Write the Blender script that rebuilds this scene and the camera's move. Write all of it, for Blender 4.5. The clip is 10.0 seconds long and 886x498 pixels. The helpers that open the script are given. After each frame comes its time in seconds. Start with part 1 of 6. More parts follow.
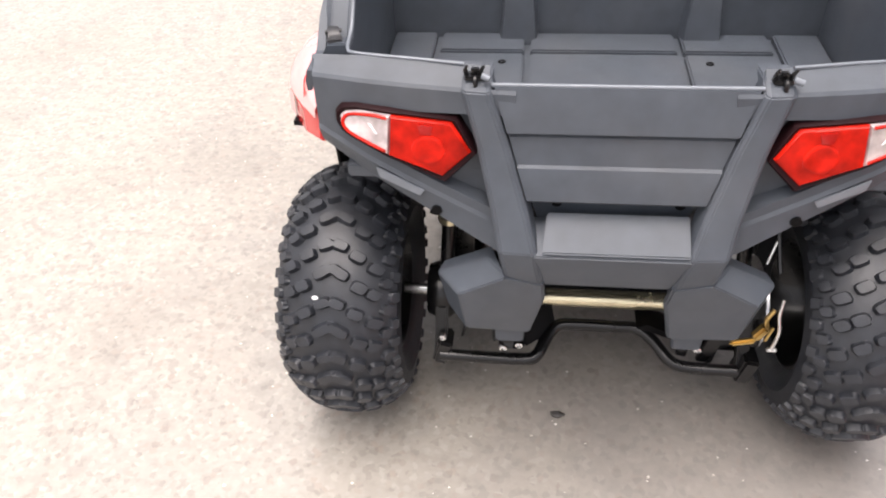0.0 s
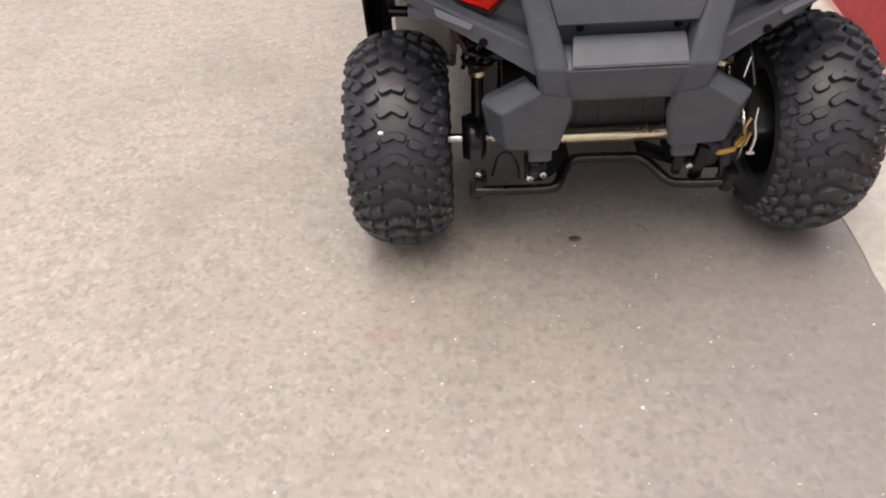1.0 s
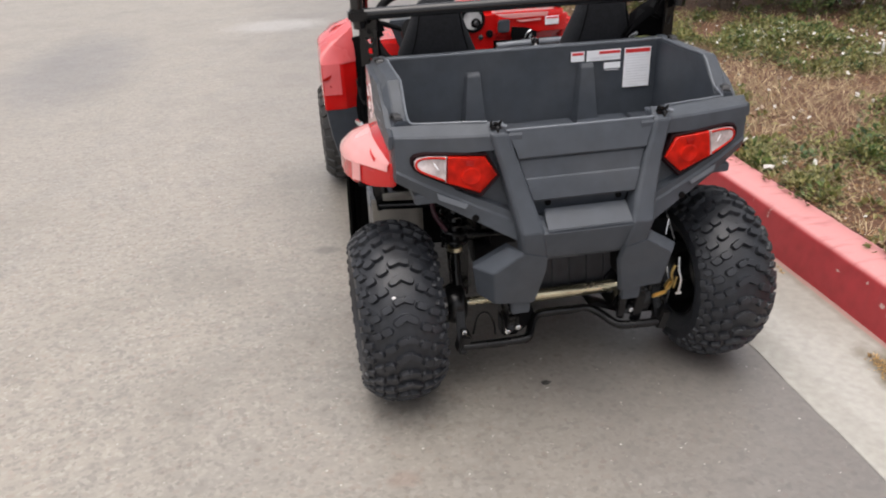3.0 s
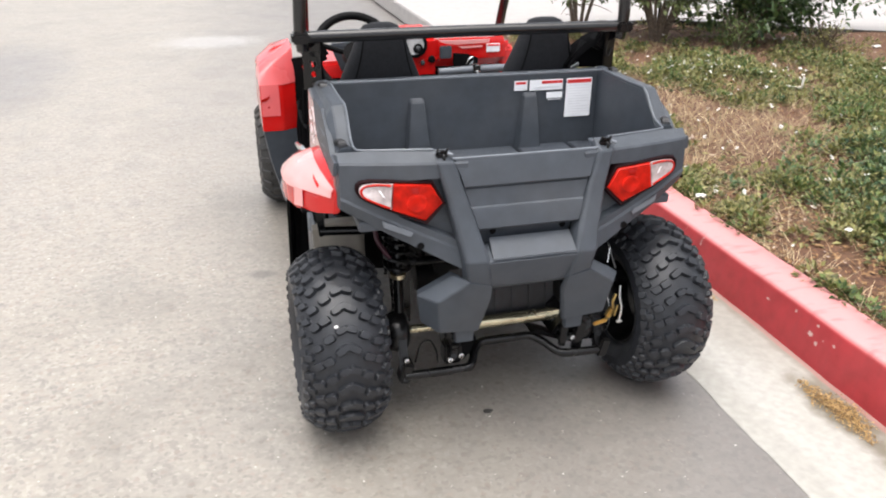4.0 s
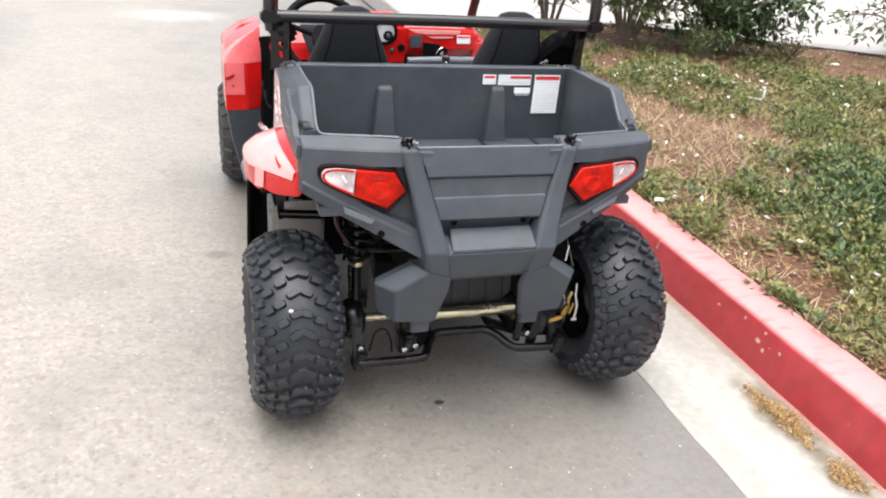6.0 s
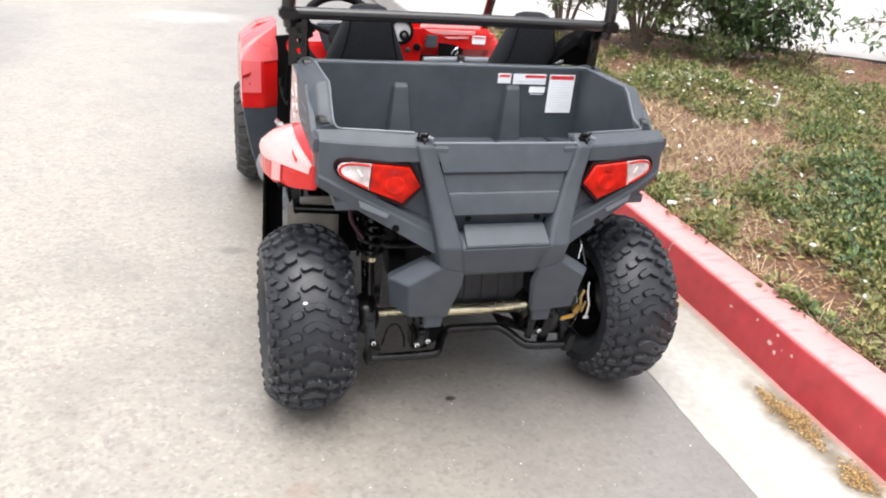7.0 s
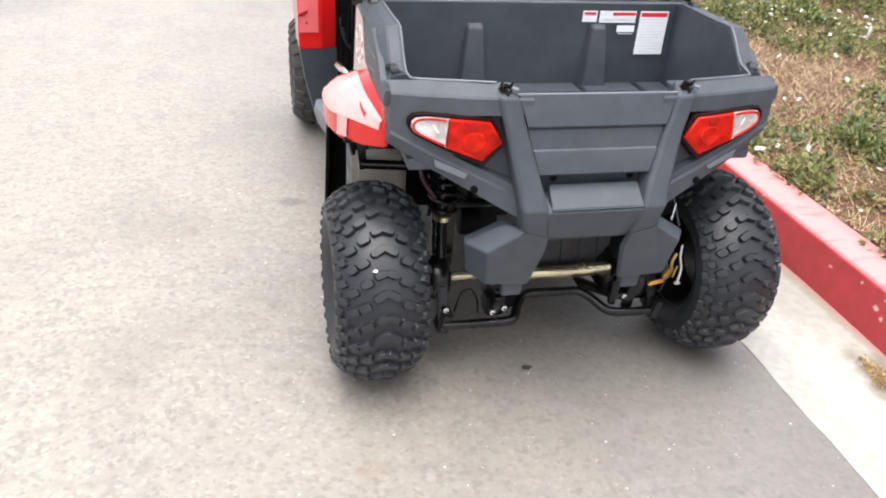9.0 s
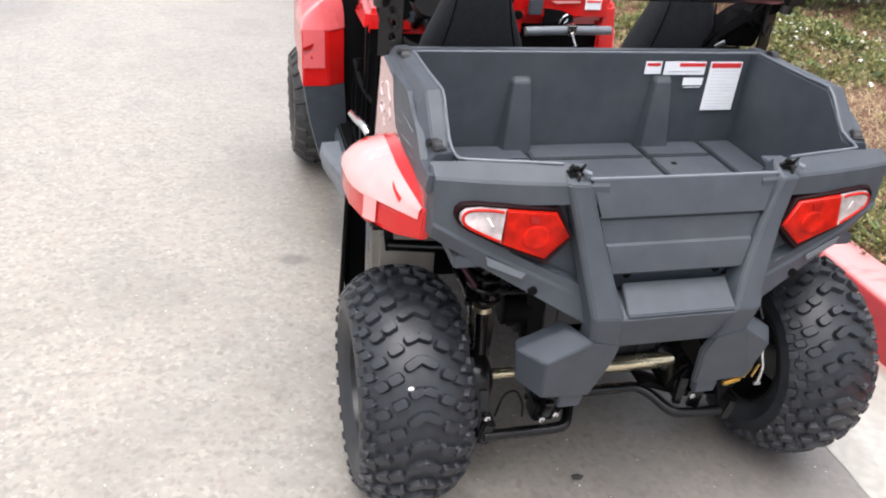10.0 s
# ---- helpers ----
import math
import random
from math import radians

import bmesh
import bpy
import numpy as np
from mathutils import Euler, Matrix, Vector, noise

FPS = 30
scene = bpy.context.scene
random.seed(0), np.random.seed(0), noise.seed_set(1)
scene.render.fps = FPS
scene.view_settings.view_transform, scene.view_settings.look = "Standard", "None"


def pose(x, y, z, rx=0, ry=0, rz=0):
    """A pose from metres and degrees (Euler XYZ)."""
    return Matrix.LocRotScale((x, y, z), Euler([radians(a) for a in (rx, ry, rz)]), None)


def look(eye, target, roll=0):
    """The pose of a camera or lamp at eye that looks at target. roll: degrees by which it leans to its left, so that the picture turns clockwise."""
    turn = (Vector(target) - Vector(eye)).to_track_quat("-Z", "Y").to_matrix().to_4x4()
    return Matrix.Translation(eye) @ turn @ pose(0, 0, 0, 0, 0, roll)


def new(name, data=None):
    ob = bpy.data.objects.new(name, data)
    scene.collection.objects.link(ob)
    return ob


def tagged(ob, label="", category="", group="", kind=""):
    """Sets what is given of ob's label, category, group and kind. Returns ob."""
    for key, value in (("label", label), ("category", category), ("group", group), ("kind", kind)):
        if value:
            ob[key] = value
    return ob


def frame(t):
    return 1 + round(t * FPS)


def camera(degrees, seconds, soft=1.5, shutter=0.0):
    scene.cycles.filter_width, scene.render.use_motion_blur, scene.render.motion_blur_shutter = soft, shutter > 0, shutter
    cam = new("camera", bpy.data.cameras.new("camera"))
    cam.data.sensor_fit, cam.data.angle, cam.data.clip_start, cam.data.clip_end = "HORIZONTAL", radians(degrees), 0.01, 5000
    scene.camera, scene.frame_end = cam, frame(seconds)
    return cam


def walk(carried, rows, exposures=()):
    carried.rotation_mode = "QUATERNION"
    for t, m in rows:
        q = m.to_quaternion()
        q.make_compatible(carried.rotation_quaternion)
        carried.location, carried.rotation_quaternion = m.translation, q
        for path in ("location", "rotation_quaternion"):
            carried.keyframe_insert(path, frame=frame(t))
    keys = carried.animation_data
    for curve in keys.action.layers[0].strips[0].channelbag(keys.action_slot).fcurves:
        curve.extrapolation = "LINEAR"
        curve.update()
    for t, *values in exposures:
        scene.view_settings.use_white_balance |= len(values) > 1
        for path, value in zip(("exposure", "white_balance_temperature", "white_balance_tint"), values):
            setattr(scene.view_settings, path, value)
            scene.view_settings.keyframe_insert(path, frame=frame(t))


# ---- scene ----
cam = camera(58.8, 10.0, soft=2.0)
PATH = [
    (0, (-0.126, -1.149, 1.321), (-0.339, 0.366, 0.033), -3.0),
    (0.2, (-0.186, -1.256, 1.313), (-0.353, 0.252, 0.01), -4.9),
    (0.5, (-0.271, -1.404, 1.305), (-0.431, 0.068, -0.04), -5.5),
    (0.7, (-0.342, -1.467, 1.296), (-0.402, 0.054, -0.001), -3.6),
    (1, (-0.303, -1.562, 1.304), (-0.379, -0.084, -0.041), -4.2),
    (1.2, (-0.325, -1.637, 1.304), (-0.348, -0.145, -0.028), -3.4),
    (1.3, (-0.324, -1.683, 1.302), (-0.315, -0.188, -0.027), -2.0),
    (1.4, (-0.325, -1.733, 1.28), (-0.421, -0.19, 0.011), -6.3),
    (1.5, (-0.323, -1.774, 1.266), (-0.395, -0.269, -0.05), -6.7),
    (1.7, (-0.344, -1.822, 1.281), (-0.485, -0.358, -0.075), -10.3),
    (2, (-0.415, -1.872, 1.276), (-0.522, -0.334, 0.003), -9.6),
    (2.3, (-0.533, -1.872, 1.313), (-0.478, -0.306, 0.071), -5.7),
    (2.5, (-0.589, -1.885, 1.336), (-0.44, -0.249, 0.196), -4.5),
    (2.7, (-0.644, -1.872, 1.369), (-0.383, -0.156, 0.375), -2.1),
    (2.9, (-0.648, -1.886, 1.379), (-0.358, -0.13, 0.468), -1.5),
    (3, (-0.662, -1.878, 1.371), (-0.34, -0.12, 0.474), -2.1),
    (3.2, (-0.664, -1.874, 1.381), (-0.281, -0.106, 0.528), -1.7),
    (4.3, (-0.69, -1.835, 1.378), (-0.171, -0.109, 0.512), 1.4),
    (4.5, (-0.681, -1.848, 1.374), (-0.151, -0.131, 0.496), 2.1),
    (5, (-0.688, -1.85, 1.372), (-0.126, -0.13, 0.521), 3.7),
    (5.5, (-0.685, -1.838, 1.376), (-0.087, -0.139, 0.506), 3.9),
    (5.7, (-0.684, -1.837, 1.378), (-0.068, -0.146, 0.506), 5.2),
    (6.8, (-0.71, -1.851, 1.35), (-0.161, -0.125, 0.501), 4.4),
    (7, (-0.702, -1.858, 1.355), (-0.13, -0.144, 0.499), 5.7),
    (7.5, (-0.686, -1.863, 1.349), (-0.12, -0.18, 0.429), 4.8),
    (8, (-0.685, -1.855, 1.349), (-0.125, -0.177, 0.416), 3.3),
    (8.5, (-0.708, -1.83, 1.348), (-0.176, -0.159, 0.386), 3.9),
    (8.8, (-0.73, -1.743, 1.346), (-0.223, -0.084, 0.352), 6.1),
    (9, (-0.723, -1.66, 1.332), (-0.277, 0.005, 0.318), 4.3),
    (9.3, (-0.711, -1.521, 1.354), (-0.253, 0.123, 0.312), 3.1),
    (9.5, (-0.689, -1.461, 1.346), (-0.256, 0.222, 0.356), 2.6),
    (9.7, (-0.699, -1.388, 1.346), (-0.274, 0.3, 0.36), 4.4),
    (10, (-0.757, -1.271, 1.338), (-0.274, 0.388, 0.33), 5.1),
]
EXPOSURES = [
    (0.0, 1.99, 6850, 16), (0.5, 1.67, 7000, 17), (1.0, 1.36, 7200, 18), (1.5, 1.22, 7150, 17), (2.0, 0.98, 7200, 16), (2.5, 0.78, 7000, 15), (3.0, 1.11, 6700, 13),
    (4.5, 1.74, 6550, 11), (5.5, 1.79, 6550, 11), (7.0, 1.89, 6500, 11), (8.5, 1.89, 6500, 11), (10.0, 1.79, 6400, 12),
]
walk(cam, [(t, look(eye, target, roll)) for t, eye, target, roll in PATH], EXPOSURES)

# ---- daylight: bright overcast, the brighter part of the sky almost overhead ----
SUN_EL, SUN_AZ = 80.0, -150.0  # degrees above the horizon; degrees from +y towards +x
world = bpy.data.worlds.new("overcast_sky")
scene.world = world
world.use_nodes = True
wn, wl = world.node_tree.nodes, world.node_tree.links
sky = wn.new("ShaderNodeTexSky")
sky.sky_type = "NISHITA"
sky.sun_disc = False
sky.sun_elevation, sky.sun_rotation = radians(SUN_EL), radians(SUN_AZ)
sky.air_density, sky.dust_density, sky.ozone_density = 1.0, 4.0, 1.0
grey = wn.new("ShaderNodeRGBToBW")
blend = wn.new("ShaderNodeMix")
blend.data_type = "RGBA"
blend.inputs[0].default_value = 0.8
wl.new(sky.outputs[0], grey.inputs[0])
wl.new(sky.outputs[0], blend.inputs[6])
wl.new(grey.outputs[0], blend.inputs[7])
wl.new(blend.outputs[2], wn["Background"].inputs[0])
wn["Background"].inputs[1].default_value = 0.122

sun_data = bpy.data.lights.new("sun", "SUN")
sun_data.energy, sun_data.angle, sun_data.color = 0.85, radians(70), (1.0, 0.97, 0.925)
sun = new("sun", sun_data)
_d = Vector((math.sin(radians(SUN_AZ)) * math.cos(radians(SUN_EL)), math.cos(radians(SUN_AZ)) * math.cos(radians(SUN_EL)), math.sin(radians(SUN_EL))))
sun.matrix_world = look(_d * 30, (0, 0, 0))


# ---- materials ----
def mat(name, color=(0.5, 0.5, 0.5), rough=0.5, metal=0.0, var=0.0, grain=60.0, bump=0.0, bscale=400.0, coat=0.0, spec=0.5, dirt=0.0, dirt_color=(0.25, 0.2, 0.15), dirt_scale=6.0):
    """A Principled material with two scales of colour variation, fine relief and patchy dirt."""
    m = bpy.data.materials.new(name)
    m.use_nodes = True
    nt = m.node_tree
    n, l = nt.nodes, nt.links
    b = n["Principled BSDF"]
    b.inputs["Roughness"].default_value = rough
    b.inputs["Metallic"].default_value = metal
    b.inputs["Specular IOR Level"].default_value = spec
    b.inputs["Coat Weight"].default_value = coat
    b.inputs["Coat Roughness"].default_value = 0.08
    co = n.new("ShaderNodeTexCoord")
    n1 = n.new("ShaderNodeTexNoise")
    n1.inputs["Scale"].default_value, n1.inputs["Detail"].default_value = grain, 6.0
    l.new(co.outputs["Object"], n1.inputs["Vector"])
    r = n.new("ShaderNodeValToRGB")
    lo, hi = [max(c * (1 - var), 0) for c in color], [min(c * (1 + var), 1) for c in color]
    r.color_ramp.elements[0].position, r.color_ramp.elements[1].position = 0.3, 0.7
    r.color_ramp.elements[0].color, r.color_ramp.elements[1].color = (*lo, 1), (*hi, 1)
    l.new(n1.outputs["Fac"], r.inputs["Fac"])
    out = r.outputs["Color"]
    n2 = n.new("ShaderNodeTexNoise")
    n2.inputs["Scale"].default_value, n2.inputs["Detail"].default_value = dirt_scale, 8.0
    l.new(co.outputs["Object"], n2.inputs["Vector"])
    if dirt > 0:
        r2 = n.new("ShaderNodeValToRGB")
        r2.color_ramp.elements[0].position, r2.color_ramp.elements[1].position = 0.48, 0.75
        r2.color_ramp.elements[0].color, r2.color_ramp.elements[1].color = (0, 0, 0, 1), (dirt, dirt, dirt, 1)
        l.new(n2.outputs["Fac"], r2.inputs["Fac"])
        mx = n.new("ShaderNodeMix")
        mx.data_type = "RGBA"
        l.new(r2.outputs["Color"], mx.inputs[0])
        l.new(out, mx.inputs[6])
        mx.inputs[7].default_value = (*dirt_color, 1)
        out = mx.outputs[2]
    l.new(out, b.inputs["Base Color"])
    mr = n.new("ShaderNodeMapRange")
    mr.inputs[3].default_value, mr.inputs[4].default_value = max(rough - 0.1, 0.02), min(rough + 0.1, 1)
    l.new(n2.outputs["Fac"], mr.inputs[0])
    l.new(mr.outputs[0], b.inputs["Roughness"])
    if bump > 0:
        n3 = n.new("ShaderNodeTexNoise")
        n3.inputs["Scale"].default_value, n3.inputs["Detail"].default_value = bscale, 3.0
        l.new(co.outputs["Object"], n3.inputs["Vector"])
        bp = n.new("ShaderNodeBump")
        bp.inputs["Strength"].default_value, bp.inputs["Distance"].default_value = bump, 0.002
        l.new(n3.outputs["Fac"], bp.inputs["Height"])
        l.new(bp.outputs[0], b.inputs["Normal"])
    return m


def mix_into(m, fac_socket, color):
    """Mixes a second colour over the base colour of m by fac_socket."""
    n, l = m.node_tree.nodes, m.node_tree.links
    b = n["Principled BSDF"]
    old = b.inputs["Base Color"].links[0].from_socket
    mx = n.new("ShaderNodeMix")
    mx.data_type = "RGBA"
    l.new(fac_socket, mx.inputs[0])
    l.new(old, mx.inputs[6])
    mx.inputs[7].default_value = (*color, 1)
    l.new(mx.outputs[2], b.inputs["Base Color"])


def ramp_mask(m, tex, lo, hi, top=1.0):
    n, l = m.node_tree.nodes, m.node_tree.links
    r = n.new("ShaderNodeMapRange")
    r.inputs[1].default_value, r.inputs[2].default_value, r.inputs[4].default_value = lo, hi, top
    l.new(tex, r.inputs[0])
    return r.outputs[0]


def tex_node(m, kind, scale, detail=4.0, stretch=(1, 1, 1)):
    n, l = m.node_tree.nodes, m.node_tree.links
    co = n.new("ShaderNodeTexCoord")
    mp = n.new("ShaderNodeMapping")
    mp.inputs["Scale"].default_value = stretch
    l.new(co.outputs["Object"], mp.inputs[0])
    t = n.new(kind)
    t.inputs["Scale"].default_value = scale
    if kind == "ShaderNodeTexNoise":
        t.inputs["Detail"].default_value = detail
    l.new(mp.outputs[0], t.inputs["Vector"])
    return t


def spot(m, x, y, rx, ry, wobble=0.5):
    """A mask with a soft, uneven outline round (x, y), for stains and a painted glare on the ground."""
    n, l = m.node_tree.nodes, m.node_tree.links
    co = n.new("ShaderNodeTexCoord")
    mp = n.new("ShaderNodeMapping")
    mp.vector_type = "TEXTURE"
    mp.inputs["Location"].default_value = (x, y, 0)
    mp.inputs["Scale"].default_value = (rx, ry, 1)
    l.new(co.outputs["Object"], mp.inputs[0])
    ln = n.new("ShaderNodeVectorMath")
    ln.operation = "LENGTH"
    l.new(mp.outputs[0], ln.inputs[0])
    nz = n.new("ShaderNodeTexNoise")
    nz.inputs["Scale"].default_value, nz.inputs["Detail"].default_value = 18.0, 5.0
    l.new(co.outputs["Object"], nz.inputs["Vector"])
    ad = n.new("ShaderNodeMath")
    ad.operation = "MULTIPLY_ADD"
    l.new(nz.outputs["Fac"], ad.inputs[0])
    ad.inputs[1].default_value = wobble * 2
    l.new(ln.outputs["Value"], ad.inputs[2])
    r = n.new("ShaderNodeMapRange")
    r.inputs[1].default_value, r.inputs[2].default_value = 0.6 + wobble, 1.2 + wobble
    r.inputs[3].default_value, r.inputs[4].default_value = 1.0, 0.0
    l.new(ad.outputs[0], r.inputs[0])
    return r.outputs[0]


def scaled(m, socket, f):
    k = m.node_tree.nodes.new("ShaderNodeMath")
    k.operation = "MULTIPLY"
    k.inputs[1].default_value = f
    m.node_tree.links.new(socket, k.inputs[0])
    return k.outputs[0]


PLASTIC = mat("grained_grey_plastic", (0.049, 0.0575, 0.07), 0.48, spec=0.42, var=0.12, grain=25, bump=0.25, bscale=900, dirt=0.12, dirt_color=(0.16, 0.15, 0.14), dirt_scale=5)
BLACK_PLASTIC = mat("black_plastic", (0.003, 0.003, 0.0034), 0.55, var=0.2, bump=0.1, bscale=700, spec=0.1)
RED = mat("glossy_red_plastic", (0.5, 0.008, 0.007), 0.22, var=0.06, grain=8, coat=0.4, spec=0.35, dirt=0.05, dirt_color=(0.5, 0.2, 0.16), dirt_scale=9)
PALE_PINK = mat("pale_pink_gloss", (0.74, 0.32, 0.31), 0.25, var=0.08, grain=12, coat=0.5)
RUBBER = mat("tyre_rubber", (0.0135, 0.0155, 0.02), 0.46, var=0.3, grain=45, bump=0.2, bscale=500, dirt=0.18, dirt_color=(0.045, 0.046, 0.05), dirt_scale=14)
DUSTY_RUBBER = mat("dusty_tyre_rubber", (0.022, 0.022, 0.022), 0.6, var=0.3, grain=45, bump=0.2, bscale=500, dirt=0.7, dirt_color=(0.085, 0.078, 0.066), dirt_scale=10)
BLACK_METAL = mat("black_painted_steel", (0.0035, 0.0035, 0.004), 0.28, var=0.2, coat=0.2, spec=0.3, dirt=0.15, dirt_color=(0.03, 0.028, 0.026))
CAGE_BLACK = mat("gloss_black_tube", (0.005, 0.005, 0.0055), 0.24, var=0.2, coat=0.5, spec=0.4)
ZINC = mat("yellow_zinc_steel", (0.68, 0.61, 0.42), 0.27, metal=0.9, var=0.15, grain=30, bump=0.05)
BRASS = mat("gold_anodised_metal", (0.55, 0.38, 0.14), 0.35, metal=0.9, var=0.15)
STEEL = mat("bright_steel", (0.7, 0.7, 0.7), 0.25, metal=1.0, var=0.1)
FABRIC = mat("black_seat_fabric", (0.012, 0.013, 0.016), 0.8, var=0.25, grain=120, bump=0.4, bscale=600, spec=0.25)
STRAP = mat("black_webbing", (0.0025, 0.0025, 0.003), 0.85, var=0.2, bump=0.3, bscale=500, spec=0.06)
LENS_RED = mat("red_lamp_lens", (0.42, 0.010, 0.004), 0.32, var=0.45, grain=34, spec=0.15)
LENS_DARK = mat("deep_red_lens", (0.3, 0.006, 0.004), 0.15, var=0.1, spec=0.4)
BEZEL = mat("black_red_bezel", (0.012, 0.003, 0.004), 0.6, var=0.2, spec=0.12)
LENS_CLEAR = mat("silvered_clear_lens", (0.58, 0.51, 0.51), 0.16, metal=0.3, var=0.3, grain=40, coat=0.6, dirt=0.8, dirt_color=(0.2, 0.17, 0.18), dirt_scale=26)
LIGHT_PLASTIC = mat("light_grey_plastic", (0.13, 0.145, 0.165), 0.4, var=0.1, grain=30)
WHITE_LABEL = mat("white_sticker", (0.88, 0.89, 0.92), 0.4, var=0.03, grain=20)
RED_INK = mat("red_label_ink", (0.7, 0.04, 0.04), 0.4, var=0.05)
GREY_INK = mat("grey_label_ink", (0.76, 0.77, 0.8), 0.5, var=0.1)
WHITE_INK = mat("white_vinyl", (0.8, 0.78, 0.78), 0.35, var=0.05)
GREY_BOX = mat("greyish_tan_plastic", (0.4, 0.37, 0.32), 0.5, var=0.15, grain=15)
DULL_STEEL = mat("dull_black_steel", (0.018, 0.018, 0.02), 0.4, var=0.25, grain=40, dirt=0.2, dirt_color=(0.05, 0.05, 0.052))
# glossy red with the sky's reflection mixed into its base colour
PINK_SHINE = mat("red_with_sky_shine", (0.6, 0.1, 0.105), 0.28, var=0.08, grain=10, coat=0.7)
# panel red, lightened in the colour itself for the sky seen in it
SKIN_PINK = mat("red_panel_with_sheen", (0.46, 0.2, 0.195), 0.22, var=0.12, grain=14, coat=0.8)
ENGINE = mat("dull_engine_metal", (0.014, 0.013, 0.012), 0.5, metal=0.5, var=0.3, grain=40, bump=0.2)
HARNESS = mat("dark_red_wire_sleeve", (0.05, 0.01, 0.018), 0.5, var=0.2)
DIAL = mat("pale_dial", (0.6, 0.6, 0.6), 0.3, var=0.1, coat=0.5)

ASPHALT = mat("worn_asphalt", (0.305, 0.277, 0.238), 0.42, spec=1.0, var=0.09, grain=75, bump=0.09, bscale=170, dirt=0.55, dirt_color=(0.335, 0.303, 0.255), dirt_scale=7)
# broad patches that lean to grey
_m5 = tex_node(ASPHALT, "ShaderNodeTexNoise", 3.6, 4.0)
mix_into(ASPHALT, ramp_mask(ASPHALT, _m5.outputs["Fac"], 0.48, 0.66, 0.3), (0.225, 0.217, 0.202))
_v = tex_node(ASPHALT, "ShaderNodeTexVoronoi", 82)
_vc = ASPHALT.node_tree.nodes.new("ShaderNodeSeparateColor")
ASPHALT.node_tree.links.new(_v.outputs["Color"], _vc.inputs[0])
mix_into(ASPHALT, ramp_mask(ASPHALT, _vc.outputs[0], 0.72, 0.86, 0.3), (0.1, 0.095, 0.088))
mix_into(ASPHALT, ramp_mask(ASPHALT, _vc.outputs[1], 0.76, 0.9, 0.42), (0.42, 0.39, 0.345))
mix_into(ASPHALT, ramp_mask(ASPHALT, _vc.outputs[2], 0.9, 0.97, 0.25), (0.26, 0.16, 0.12))
# small worn blotches, drawn out a little across the lane
_m3 = tex_node(ASPHALT, "ShaderNodeTexNoise", 22, 4.0, (0.75, 1.25, 1))
mix_into(ASPHALT, ramp_mask(ASPHALT, _m3.outputs["Fac"], 0.48, 0.68, 0.3), (0.135, 0.126, 0.112))
_m6 = tex_node(ASPHALT, "ShaderNodeTexNoise", 46, 3.0)
mix_into(ASPHALT, ramp_mask(ASPHALT, _m6.outputs["Fac"], 0.58, 0.68, 0.22), (0.1, 0.094, 0.085))
_m4 = tex_node(ASPHALT, "ShaderNodeTexNoise", 2.2, 5.0)
mix_into(ASPHALT, ramp_mask(ASPHALT, _m4.outputs["Fac"], 0.5, 0.7, 0.3), (0.16, 0.144, 0.12))
# asphalt greys towards the gutter; the falling-off sheen is painted in as well
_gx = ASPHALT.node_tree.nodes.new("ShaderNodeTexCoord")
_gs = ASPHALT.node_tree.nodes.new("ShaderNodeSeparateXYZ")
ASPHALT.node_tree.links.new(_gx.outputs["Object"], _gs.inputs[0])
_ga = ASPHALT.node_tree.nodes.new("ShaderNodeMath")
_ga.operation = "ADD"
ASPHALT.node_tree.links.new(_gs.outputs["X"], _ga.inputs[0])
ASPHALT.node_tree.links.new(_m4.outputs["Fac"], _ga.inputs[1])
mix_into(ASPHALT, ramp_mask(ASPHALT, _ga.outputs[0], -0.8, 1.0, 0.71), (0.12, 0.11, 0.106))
_v2 = tex_node(ASPHALT, "ShaderNodeTexVoronoi", 80)
_vd = ASPHALT.node_tree.nodes.new("ShaderNodeSeparateColor")
ASPHALT.node_tree.links.new(_v2.outputs["Color"], _vd.inputs[0])
mix_into(ASPHALT, ramp_mask(ASPHALT, _vd.outputs[2], 0.965, 0.985, 0.3), (0.09, 0.084, 0.078))
mix_into(ASPHALT, scaled(ASPHALT, spot(ASPHALT, -0.62, 0.92, 0.05, 0.035), 0.55), (0.08, 0.078, 0.075))
mix_into(ASPHALT, scaled(ASPHALT, spot(ASPHALT, -2.3, 4.6, 0.5, 1.3), 0.4), (0.11, 0.11, 0.12))
mix_into(ASPHALT, scaled(ASPHALT, spot(ASPHALT, -0.51, -0.405, 0.045, 0.03), 0.25), (0.23, 0.12, 0.09))
# glare on the far asphalt, painted as a pale spot
mix_into(ASPHALT, scaled(ASPHALT, spot(ASPHALT, -0.75, 5.75, 0.45, 0.3), 0.5), (0.42, 0.41, 0.4))

CONCRETE = mat("gutter_concrete", (0.37, 0.358, 0.328), 0.75, var=0.1, grain=40, bump=0.35, bscale=350, dirt=0.4, dirt_color=(0.28, 0.265, 0.225), dirt_scale=3)
for _x, _y, _rx, _ry, _f in ((0.925, -0.37, 0.07, 0.2, 0.9), (0.93, -0.63, 0.065, 0.1, 0.9), (0.985, 0.1, 0.03, 1.4, 0.45), (0.9, 0.25, 0.12, 0.4, 0.3), (0.66, 0.1, 0.05, 1.2, 0.15)):
    mix_into(CONCRETE, scaled(CONCRETE, spot(CONCRETE, _x, _y, _rx, _ry), _f), (0.15, 0.13, 0.095))
mix_into(CONCRETE, scaled(CONCRETE, spot(CONCRETE, 0.992, -0.5, 0.016, 6.0, 0.3), 0.45), (0.42, 0.12, 0.11))
